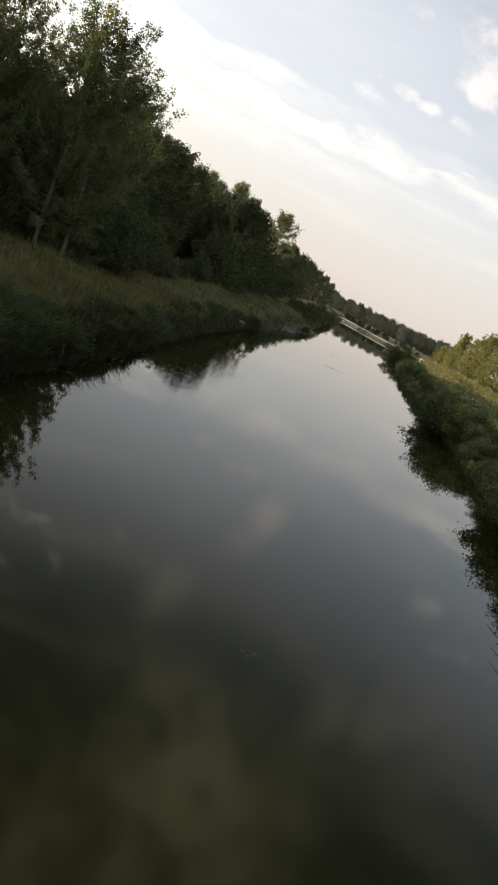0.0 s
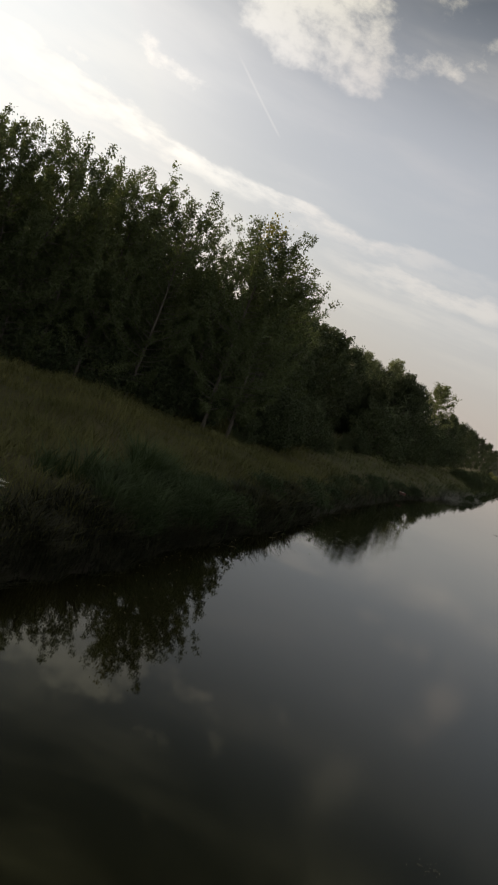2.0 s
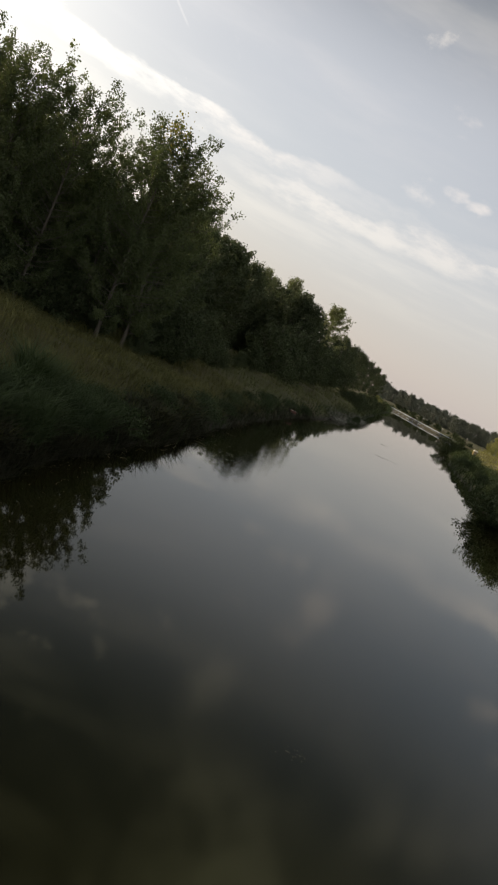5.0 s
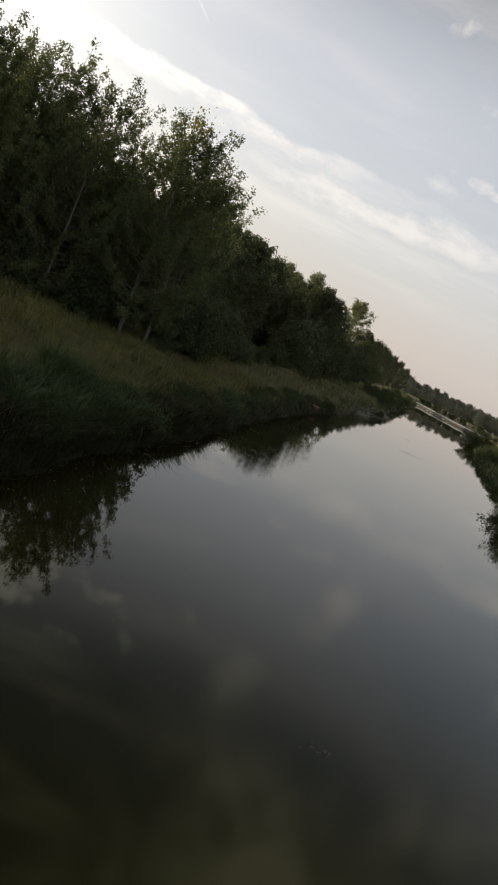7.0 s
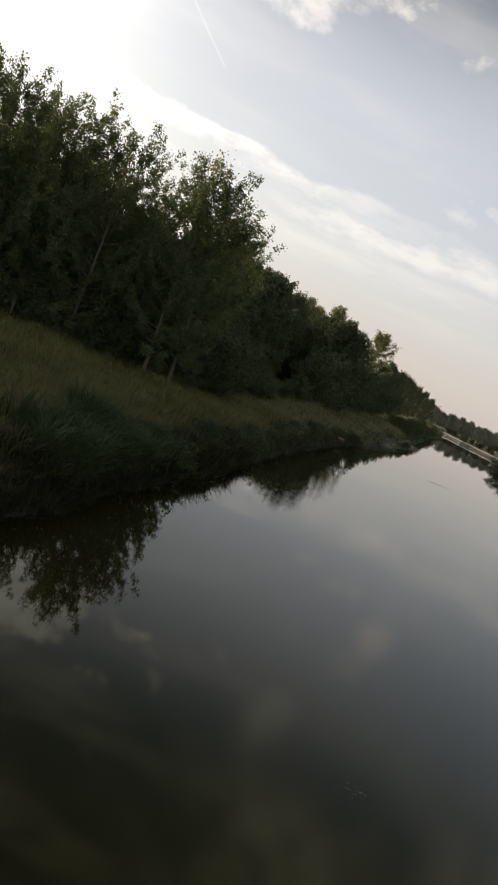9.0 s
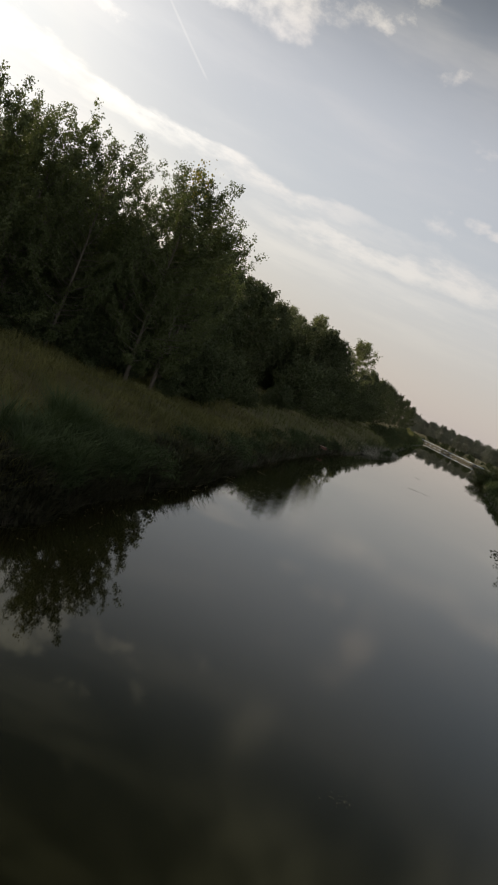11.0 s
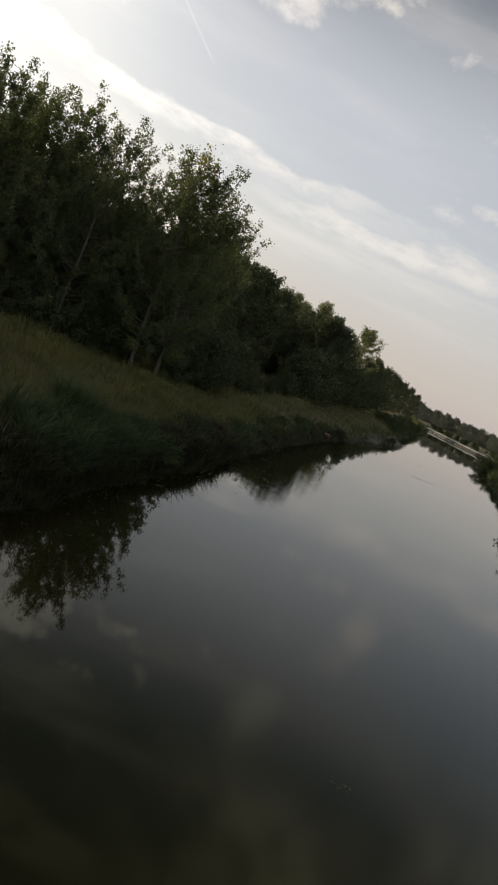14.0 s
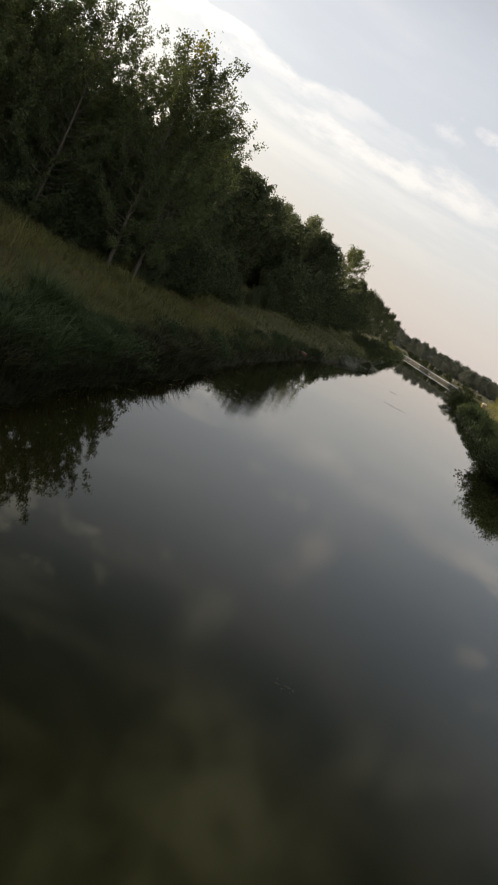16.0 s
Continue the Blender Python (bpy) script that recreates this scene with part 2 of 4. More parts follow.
def make_ground_material():
    m, n = material("bank_soil_and_turf")
    pos = n.add("ShaderNodeTexCoord").outputs["Object"]
    xyz = n.add("ShaderNodeSeparateXYZ")
    n.join(pos, xyz.inputs[0])
    fine = n.noise(pos, 5.0, 8, 0.65)
    patch = n.noise(pos, 0.16, 4)
    turf = n.mix(fine, (0.032, 0.037, 0.014), (0.075, 0.075, 0.03))
    turf = n.mix(n.ramp(patch, (0.42, (0, 0, 0)), (0.62, (1, 1, 1))), turf, n.mix(fine, (0.05, 0.048, 0.02), (0.1, 0.088, 0.04)))
    mud = n.mix(fine, (0.012, 0.01, 0.006), (0.03, 0.025, 0.016))
    low = n.ramp(n.math("ADD", xyz.outputs[2], n.math("MULTIPLY", n.math("SUBTRACT", fine, 0.5), 0.25)), (0.12, (1, 1, 1)), (0.32, (0, 0, 0)))
    d = n.add("ShaderNodeBsdfPrincipled", Roughness=0.9)
    n.join(n.mix(low, turf, mud), d.inputs["Base Color"])
    finish(n, d, n.math("ADD", fine, n.noise(pos, 0.9, 4)), 0.7, 0.15)
    return m


GROUND = make_ground_material()


def make_water_material():
    m, n = material("still_murky_water")
    pos = n.add("ShaderNodeTexCoord").outputs["Object"]
    swell = n.noise(pos, 0.35, 2, 0.5)
    along = n.add("ShaderNodeMapping")
    along.inputs["Scale"].default_value = (0.4, 1.0, 1.0)
    n.join(pos, along.inputs["Vector"])
    ripple = n.noise(along.outputs[0], 7.0, 3, 0.55)
    # a breath of wind ruffles one stretch by the shaded bank
    at = n.add("ShaderNodeMapping", vector_type="TEXTURE")
    at.inputs["Location"].default_value, at.inputs["Scale"].default_value = (0.3, 26.5, 0.0), (3.6, 12.0, 1.0)
    n.join(pos, at.inputs["Vector"])
    far = n.add("ShaderNodeVectorMath", operation="LENGTH")
    n.join(at.outputs[0], far.inputs[0])
    patch = n.ramp(n.math("ADD", far.outputs["Value"], n.math("MULTIPLY", n.noise(pos, 0.5, 4), 0.6)), (0.7, (1, 1, 1)), (1.05, (0, 0, 0)))
    patch = n.math("MULTIPLY", patch, 0.9)
    where = n.math("ADD", n.math("MULTIPLY", n.ramp(n.noise(pos, 0.11, 3), (0.45, (0.012, 0.012, 0.012)), (0.75, (0.07, 0.07, 0.07))), 1.0), patch)
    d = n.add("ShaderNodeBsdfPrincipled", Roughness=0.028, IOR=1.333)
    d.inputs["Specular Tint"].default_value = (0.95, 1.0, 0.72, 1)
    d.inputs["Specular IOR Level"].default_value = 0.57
    n.join(n.mix(n.noise(pos, 0.25, 3), (0.0095, 0.0098, 0.0036), (0.016, 0.0155, 0.0054)), d.inputs["Base Color"])
    xyz = n.add("ShaderNodeSeparateXYZ")
    n.join(pos, xyz.inputs[0])
    across = n.math("SUBTRACT", xyz.outputs[0], n.math("MULTIPLY", xyz.outputs[1], 0.12))
    across = n.math("ADD", across, n.math("MULTIPLY", n.math("SUBTRACT", n.noise(pos, 0.18, 4), 0.5), 4.0))
    open_water = n.math("MULTIPLY", n.ramp(n.math("MULTIPLY", n.math("ADD", across, 10.0), 0.05), (0.36, (0, 0, 0)), (0.56, (1, 1, 1))), n.ramp(n.math("MULTIPLY", n.math("ADD", across, 10.0), 0.05), (0.66, (1, 1, 1)), (0.8, (0, 0, 0))))
    open_water = n.math("MULTIPLY", open_water, n.ramp(n.math("MULTIPLY", xyz.outputs[1], 0.02), (0.36, (1, 1, 1)), (0.8, (0, 0, 0))))
    n.join(n.math("ADD", 0.024, n.math("MULTIPLY", open_water, 0.068)), d.inputs["Roughness"])
    h = n.math("ADD", n.math("MULTIPLY", swell, 0.25), n.math("MULTIPLY", n.math("MULTIPLY", ripple, where), 0.75))
    finish(n, d, h, 0.08, 0.06)
    return m


WATER = make_water_material()


def concrete_material():
    m, n = material("pale_concrete")
    pos = n.add("ShaderNodeTexCoord").outputs["Object"]
    fine = n.noise(pos, 3.0, 8, 0.6)
    d = n.add("ShaderNodeBsdfPrincipled", Roughness=0.8)
    n.join(n.mix(n.noise(pos, 0.3, 3), n.mix(fine, (0.24, 0.32, 0.45), (0.36, 0.47, 0.64)), (0.3, 0.38, 0.5)), d.inputs["Base Color"])
    finish(n, d, fine, 0.3, 0.02)
    return m


CONCRETE = concrete_material()


def plain_material(name, col, rough=0.6):
    m, n = material(name)
    pos = n.add("ShaderNodeTexCoord").outputs["Object"]
    d = n.add("ShaderNodeBsdfPrincipled", Roughness=rough)
    n.join(n.mix(n.noise(pos, 4.0, 6), col, tuple(0.7 * v for v in col)), d.inputs["Base Color"])
    finish(n, d, n.noise(pos, 20.0, 4), 0.2, 0.01)
    return m


# ---- the lie of the land ----
# the water's outline, anticlockwise from the near left
SHORE = np.array([(-5.4, -60), (-6.2, 0), (-5.6, 6), (-5.0, 9.5), (-4.65, 11.5), (-4.25, 15), (-3.85, 18.5), (-3.15, 22.8), (-2.7, 28), (-2.2, 33.6), (0.2, 49.4), (2.1, 58), (5.0, 72), (7.9, 83), (8.6, 88), (10.8, 104), (13.3, 120),
                  (19, 160), (27, 205), (32.8, 262), (45, 195), (75, 185), (160, 110), (140, 90), (60, 170), (38, 158), (28.9, 126), (24.2, 102), (20.8, 87), (19.4, 77.5), (17.8, 64), (16.6, 55), (15.4, 48.5), (14.1, 38),
                  (13.1, 31), (12.1, 26), (10.9, 20), (10.0, 10), (10.0, -60)], float)


def shore_distance(x, y):
    """How far the points lie from the water's edge: positive on land, negative in the water."""
    p = np.stack([x, y], -1)
    best = np.full(x.shape, 1e9)
    inside = np.zeros(x.shape, bool)
    for a, b in zip(SHORE, np.roll(SHORE, -1, 0)):
        ab = b - a
        s = np.clip(((p - a) @ ab) / (ab @ ab), 0, 1)
        best = np.minimum(best, np.hypot(*np.moveaxis(p - a - s[..., None] * ab, -1, 0)))
        crosses = (a[1] > y) != (b[1] > y)
        with np.errstate(divide="ignore", invalid="ignore"):
            inside ^= crosses & (x < (b[0] - a[0]) * (y - a[1]) / (b[1] - a[1] if b[1] != a[1] else 1e-9) + a[0])
    return np.where(inside, -best, best)


def waves(x, y):
    return 0.10 * np.sin(0.9 * x + 0.5 * y) + 0.09 * np.sin(1.7 * y - 0.6 * x + 1) + 0.12 * np.sin(0.31 * x - 0.43 * y + 2) + 0.04 * np.sin(3.1 * x + 2.3 * y)


def edge_distance(x, y):
    """The distance to the water's edge with its small bays."""
    wob = 0.16 * np.sin(1.3 * y + 0.4 * x) + 0.12 * np.sin(3.1 * y + 1.0) + 0.1 * np.sin(5.3 * y + 2.0 * x)
    return shore_distance(x, y) + wob * np.clip(1 - np.abs(y) / 150, 0, 1) * 0.6


def land(x, y):
    """Height of the ground."""
    x, y = np.asarray(x, float), np.asarray(y, float)
    d = edge_distance(x, y)
    # the meadow rises a little as it runs on along the river
    top = np.where(x < y * 0.12 + 3, np.interp(y, [20, 60], [1.12, 1.32]), np.where(y < 150, 2.0, 1.3))
    up = top * (1 - np.exp(-np.maximum(d, 0) / 3.2)) + np.clip(d, 0, 0.3) * 0.9
    z = np.where(d > 0, up + waves(x, y) * np.clip(d / 3, 0, 1), np.maximum(d * 0.5, -1.2))
    return z


def spaced(*runs):
    out = []
    for a, b, step in runs:
        out += list(np.arange(a, b, step))
    return np.array(out + [runs[-1][1]])


def mesh_object(name, verts, faces, mat, smooth=False, parent=None, label=""):
    me = bpy.data.meshes.new(name)
    me.from_pydata(np.asarray(verts).tolist() if not isinstance(verts, list) else verts, [], faces.tolist() if isinstance(faces, np.ndarray) else faces)
    me.materials.append(mat)
    if smooth:
        me.shade_smooth()
    ob = new(name, me)
    if parent is not None:
        ob.parent = parent
    if label:
        ob["label"] = label
    return ob


def make_ground():
    xs = spaced((-3000, -600, 400), (-600, -100, 50), (-100, -30, 5), (-30, 20, 0.5), (20, 60, 1.0), (60, 160, 5), (160, 600, 40), (600, 3000, 400))
    ys = spaced((-1500, -200, 200), (-200, -20, 15), (-20, 0, 2), (0, 70, 0.5), (70, 140, 1.0), (140, 320, 3), (320, 600, 20), (600, 4500, 300))
    gx, gy = np.meshgrid(xs, ys)
    v = np.stack([gx, gy, land(gx, gy)], -1).reshape(-1, 3)
    i = np.arange(len(v)).reshape(gx.shape)
    f = np.stack([i[:-1, :-1], i[:-1, 1:], i[1:, 1:], i[1:, :-1]], -1).reshape(-1, 4)
    tagged(mesh_object("ground", v, f, GROUND, True), "rough grassy river banks over dark wet mud", "ground", kind="structure")


make_ground()
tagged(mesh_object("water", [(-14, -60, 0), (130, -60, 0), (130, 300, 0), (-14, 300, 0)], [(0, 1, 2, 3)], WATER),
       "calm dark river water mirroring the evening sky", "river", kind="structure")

# ---- trees ----


def tube(verts, faces, pts, radii, sides=6):
    """Adds a tapering tube along pts."""
    base = len(verts)
    pts = [Vector(p) for p in pts]
    for k, (p, r) in enumerate(zip(pts, radii)):
        way = (pts[min(k + 1, len(pts) - 1)] - pts[max(k - 1, 0)]).normalized()
        side = way.cross(Vector((0.31, 0.95, 0.05))).normalized()
        up = way.cross(side)
        for s in range(sides):
            a = 2 * math.pi * s / sides
            verts.append(tuple(p + (side * math.cos(a) + up * math.sin(a)) * r))
    for k in range(len(pts) - 1):
        for s in range(sides):
            a, b = base + k * sides + s, base + k * sides + (s + 1) % sides
            faces.append((a, b, b + sides, a + sides))
    faces.append(tuple(base + (len(pts) - 1) * sides + s for s in range(sides)))


def leaf_mesh(rng, centres, ways, size, slim=0.42):
    """A small folded diamond at each centre, hanging off along its way."""
    n = len(centres)
    ways = ways + rng.normal(0, 0.55, (n, 3))
    ways /= np.linalg.norm(ways, axis=1)[:, None] + 1e-9
    side = np.cross(ways, rng.normal(0, 1, (n, 3)))
    side /= np.linalg.norm(side, axis=1)[:, None] + 1e-9
    s = (size * rng.uniform(0.65, 1.3, n))[:, None]
    v = np.stack([centres, centres + ways * s * 0.5 + side * s * slim, centres + ways * s * 1.1, centres + ways * s * 0.5 - side * s * slim], 1).reshape(-1, 3)
    return v, np.arange(4 * n).reshape(-1, 4)


def make_tree(name, seed, height, spread, leaves, mat, bark, bare=0.14, rise=50, boughs=44, twigs=13, per=20, leaf=0.11, thick=0.011, lean=0.25, sprig=0.5, fuzz=0.07, airy=0.0, upright=0.0, arms=(), dome=False):
    """A tree: trunk with boughs, and a crown of single leaves along its twigs. arms: further boughs, as height up the stem, heading, reach and rise."""
    rng = np.random.default_rng(seed)
    tree = new(name)
    wood, wood_faces = [], []
    bend = rng.normal(0, lean, 2)
    stem = []
    for k in range(9):
        s = k / 8
        stem.append(np.array([bend[0] * s * s + 0.08 * math.sin(5 * s + seed), bend[1] * s * s + 0.08 * math.cos(4 * s + seed), height * 0.97 * s - (0.15 if k == 0 else 0)]))
    tube(wood, wood_faces, stem, [height * thick * (1.25 if k == 0 else 1) * (1 - 0.93 * k / 8) + 0.008 for k in range(9)], 7)
    centres, ways = [], []
    for b in range(boughs + len(arms)):
        s = bare + (0.98 - bare) * (min(b, boughs - 1) + rng.uniform(0, 1)) / boughs
        if b >= boughs:
            s = arms[b - boughs][0]
        at = s * 8
        k = min(int(at), 7)
        root = stem[k] + (stem[k + 1] - stem[k]) * (at - k)
        u = (s - bare) / (1 - bare)
        reach = spread * (0.45 + 0.55 * math.sin(math.pi * min(1, 0.15 + 0.7 * u))) * (1 - 0.6 * u ** 4) * rng.uniform(0.55, 1.2)
        if dome:
            reach *= (1 - 0.35 * u ** 5) / (1 - 0.6 * u ** 4)
        if u < 0.12:
            reach *= 0.75
        az = b * 2.4 + rng.normal(0, 0.5)
        up = radians(np.clip(rise * (0.5 + (0.55 if dome else 0.75) * u) + rng.normal(0, 9), 5, 80))
        if b >= boughs:
            az, reach, up = radians(arms[b - boughs][1]), arms[b - boughs][2], radians(arms[b - boughs][3])
        out = np.array([math.cos(az), math.sin(az), 0])
        pts = []
        for q in range(5):
            w = q / 4
            pts.append(root + reach * (out * math.cos(up) * math.sin(w * math.pi / 2) + np.array([0, 0, math.sin(up)]) * (0.55 * w + 0.6 * w * w)) + rng.normal(0, 0.05, 3) * w)
        tube(wood, wood_faces, pts, [max(0.006, height * thick * 0.38 * (1 - u * 0.6) * (1 - 0.9 * q / 4)) for q in range(5)], 4)
        for g in range(twigs):
            if rng.uniform() < airy * min(1, max(0, 2.5 * u - 0.9)):
                continue
            w = 0.22 + 0.8 * (g + rng.uniform(0, 1)) / twigs
            q = min(int(w * 4), 3)
            start = pts[q] + (pts[q + 1] - pts[q]) * (w * 4 - q)
            td = out * rng.normal(0.35, 0.45) + np.array([0, 0, rng.uniform(0.0, 1.1) + upright]) + rng.normal(0, 0.5, 3) * (1 - 0.45 * min(1, upright))
            td /= np.linalg.norm(td) + 1e-9
            length = rng.uniform(0.4, 1.2) * sprig * (1 - 0.35 * w)
            m = max(3, int(per * rng.uniform(0.6, 1.4)))
            t = rng.uniform(0.05, 1, m)[:, None]
            centres.append(start + td * t * length + rng.normal(0, fuzz, (m, 3)))
            ways.append(np.repeat(td[None] * 0.6 + np.array([[0, 0, -0.25]]), m, 0))
    centres, ways = np.concatenate(centres), np.concatenate(ways)
    if leaves and len(centres) > leaves:
        keep = rng.permutation(len(centres))[:leaves]
        centres, ways = centres[keep], ways[keep]
    # the topmost leaves stand at the height asked for
    grow = height / float(np.quantile(centres[:, 2], 0.998))
    centres[:, 2] *= grow
    wood = [(p[0], p[1], p[2] * grow) for p in wood]
    v, f = leaf_mesh(rng, centres, ways, leaf)
    mesh_object("trunk", wood, wood_faces, bark, True, tree)
    mesh_object("crown", v, f, mat, False, tree)
    return tree


def make_shrub(name, seed, height, spread, mat, bark, stems=20, per=420, leaf=0.095, slim=0.42):
    """A shrub of many stems from one root, leafy to the ground."""
    rng = np.random.default_rng(seed)
    shrub = new(name)
    wood, faces, centres, ways = [], [], [], []
    for b in range(stems):
        az, out = b * 2.4 + rng.normal(0, 0.3), spread * math.sqrt((b + 0.5) / stems) * rng.uniform(0.75, 1.1)
        h = height * (1 - 0.78 * (b / stems) ** 1.5) * rng.uniform(0.75, 1.08)
        tip = np.array([math.cos(az) * out, math.sin(az) * out, h])
        pts = [np.array([0, 0, -0.1]) + (tip * np.array([1, 1, 0])) * w ** 1.3 + np.array([0, 0, h * (w ** 0.75)]) for w in (0, 0.3, 0.6, 0.85, 1)]
        tube(wood, faces, pts, [0.035, 0.028, 0.02, 0.012, 0.005], 4)
        w = rng.uniform(0.12, 1.0, per)
        k = np.minimum((w * 4).astype(int), 3)
        P = np.array(pts)
        c = P[k] + (P[k + 1] - P[k]) * (w * 4 - k)[:, None]
        c += rng.normal(0, 0.2 * (0.5 + 0.3 * spread), (per, 3)) * np.array([1, 1, 0.75])
        c[:, 2] = np.maximum(c[:, 2], 0.03)
        centres.append(c)
        ways.append(np.repeat((tip / np.linalg.norm(tip))[None] * 0.5, per, 0))
    v, f = leaf_mesh(rng, np.concatenate(centres), np.concatenate(ways), leaf, slim)
    mesh_object("stem", wood, faces, bark, True, shrub)
    mesh_object("foliage", v, f, mat, False, shrub)
    return shrub


def ground_at(x, y):
    return float(land(np.array([x]), np.array([y]))[0])


class Kinds:
    """A few grown specimens, set out again and again, turned and scaled."""

    def __init__(self, specimens, heights):
        self.specimens, self.heights, self.used = specimens, heights, set()
        self.rng = np.random.default_rng(len(specimens) * 17 + int(heights[0] * 10))

    def plant(self, x, y, height, label, group, which=None, turn=None, wide=1.0):
        k = int(self.rng.integers(len(self.specimens))) if which is None else which
        turn = float(self.rng.uniform(0, 360)) if turn is None else turn
        s = height / self.heights[k]
        m = pose(x, y, ground_at(x, y) - 0.05, 0, 0, turn)
        ob = self.specimens[k]
        if k in self.used:
            ob = copy_thing(ob, m)
        else:
            ob.matrix_basis = m
            self.used.add(k)
        ob.scale = (s * wide, s * wide, s)
        return tagged(ob, label, "tree" if "tree" in ob.name else "shrub", group)


def from_eye(az, dist):
    return dist * math.sin(radians(az)), dist * math.cos(radians(az))


POPLAR_HABIT = dict(bare=0.08, boughs=66, twigs=13, per=42, leaf=0.074, rise=57, sprig=0.44, fuzz=0.08, lean=0.4, thick=0.0085, airy=0.24, upright=0.45, dome=True)
poplars = Kinds([make_tree("poplar_tree", s, 9.0, 3.5, 0, POPLAR, BARK, **POPLAR_HABIT) for s in (3, 11, 23, 31)], [9.0] * 4)
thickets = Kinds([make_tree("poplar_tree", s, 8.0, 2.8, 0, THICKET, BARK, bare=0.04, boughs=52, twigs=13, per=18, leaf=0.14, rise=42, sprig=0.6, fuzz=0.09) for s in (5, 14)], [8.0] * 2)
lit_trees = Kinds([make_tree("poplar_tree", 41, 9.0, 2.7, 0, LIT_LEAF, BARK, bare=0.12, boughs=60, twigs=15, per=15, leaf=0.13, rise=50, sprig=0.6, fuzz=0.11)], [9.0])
far_trees = Kinds([make_tree("poplar_tree", s, 9.0, 3.4, 7500, DISTANT, BARK, bare=0.03, boughs=40, twigs=12, per=18, leaf=0.22, rise=42, sprig=1.0, fuzz=0.2) for s in (7, 19, 29)], [9.0] * 3)
belt_trees = Kinds([make_tree("poplar_tree", s, 8.0, 2.8, 0, BELT_LEAF, BARK, bare=0.04, boughs=56, twigs=14, per=18, leaf=0.13, rise=50, sprig=0.55, fuzz=0.09) for s in (55, 64, 73)], [8.0] * 3)
willows = Kinds([make_tree("willow_tree", s, 7.0, 2.2, 0, PALE, PALE_BARK, bare=0.08, boughs=46, twigs=11, per=15, leaf=0.15, rise=58, sprig=0.6, fuzz=0.08, thick=0.008) for s in (8, 21)], [7.0] * 2)
shrubs = Kinds([make_shrub("willow_shrub", s, 2.4, 1.5, SHRUB, TWIG, stems=24, per=520, leaf=0.075) for s in (4, 9, 13)], [2.4] * 3)
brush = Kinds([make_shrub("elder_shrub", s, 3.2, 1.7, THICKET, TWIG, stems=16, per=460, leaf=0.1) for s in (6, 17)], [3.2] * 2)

# the grove: a front edge that bends round the meadow, and rows behind it
FRONT = [(-66, 24, 10.0), (-61, 24.5, 10.2), (-56, 25, 10.0), (-51, 25.5, 9.8), (-46, 27, 9.6), (-42.5, 28, 9.9), (-39.4, 28.6, 10.2), (-36.6, 29, 10.3), (-34.2, 29.4, 10.3), (-31.4, 29.8, 10.5), (-28.0, 30.2, 10.8), (-26.0, 31.2, 10.3), (-23.7, 30.6, 10.7), (-19.2, 32.6, 9.9)]
for az, dist, top in FRONT:
    x, y = from_eye(az, dist)
    poplars.plant(x, y, top - ground_at(x, y), "tall poplar with airy pointed crown at the meadow's edge", "grove trees", wide=0.95)


def make_end_poplars():
    """The two trees that end the front row: one with a yellowing patch, one with a long bough out over the bank."""
    x, y = from_eye(-16.9, 30.8)
    tall = make_tree("poplar_tree", 47, 11.05 - ground_at(x, y), 3.5, 0, POPLAR, BARK, **POPLAR_HABIT)
    tall.location = (x, y, ground_at(x, y) - 0.05)
    rng = np.random.default_rng(48)
    c = rng.normal(0, 1, (320, 3)) * np.array([0.24, 0.24, 0.42]) + np.array([0.1, -0.9, 8.9])
    v, f = leaf_mesh(rng, c, np.tile(np.array([[0.0, 0.0, 0.2]]), (320, 1)), 0.088)
    mesh_object("yellow_leaves", v, f, YELLOW_LEAF, False, tall, "spray of yellowing leaves")
    tagged(tall, "tall poplar with a yellowing spray of leaves near its top", "tree", "grove trees")
    x, y = from_eye(-14.9, 31.4)
    end = make_tree("poplar_tree", 52, 10.35 - ground_at(x, y), 2.3, 0, POPLAR, BARK, arms=((0.68, 8, 3.1, 34), (0.73, 2, 2.7, 40), (0.67, -12, 2.0, 43), (0.71, 24, 2.6, 41), (0.77, 14, 2.3, 46), (0.66, 2, 2.2, 45)), **POPLAR_HABIT)
    end.location = (x, y, ground_at(x, y) - 0.05)
    tagged(end, "poplar ending the front row, one bough reaching out", "tree", "grove trees")


make_end_poplars()
rng = np.random.default_rng(5)
for row in (1, 2, 3, 4):
    for k in range(-4, 9):
        x, y = from_eye(-47 + k * 4.0 + rng.uniform(-1, 1), 28 + k * 0.6 + row * 3.6 + rng.uniform(-0.8, 0.8))
        az = -math.degrees(math.atan2(-x, y))
        top = (rng.uniform(8.9, 9.9) if row < 3 else rng.uniform(8.4, 9.6)) + (0.9 if row == 1 and not -23.5 < az < -18 else -1.2 if -22.6 < az < -19.2 else 0.0)
        (poplars if row < 2 else thickets).plant(x, y, top - ground_at(x, y), "slender poplar of the dark grove or its added sun-blocking back rows", "grove trees")
# unseen back rows, added to keep the sun off the bank grass
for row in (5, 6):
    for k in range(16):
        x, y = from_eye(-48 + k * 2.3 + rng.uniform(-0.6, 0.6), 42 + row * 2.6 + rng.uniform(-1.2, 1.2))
        thickets.plant(x, y, rng.uniform(7.2, 8.4), "slender poplar of the dark grove or its added sun-blocking back rows", "grove trees")
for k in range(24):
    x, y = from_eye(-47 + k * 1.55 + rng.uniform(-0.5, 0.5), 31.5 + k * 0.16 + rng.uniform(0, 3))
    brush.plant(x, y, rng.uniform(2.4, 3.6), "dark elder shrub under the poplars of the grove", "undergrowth")

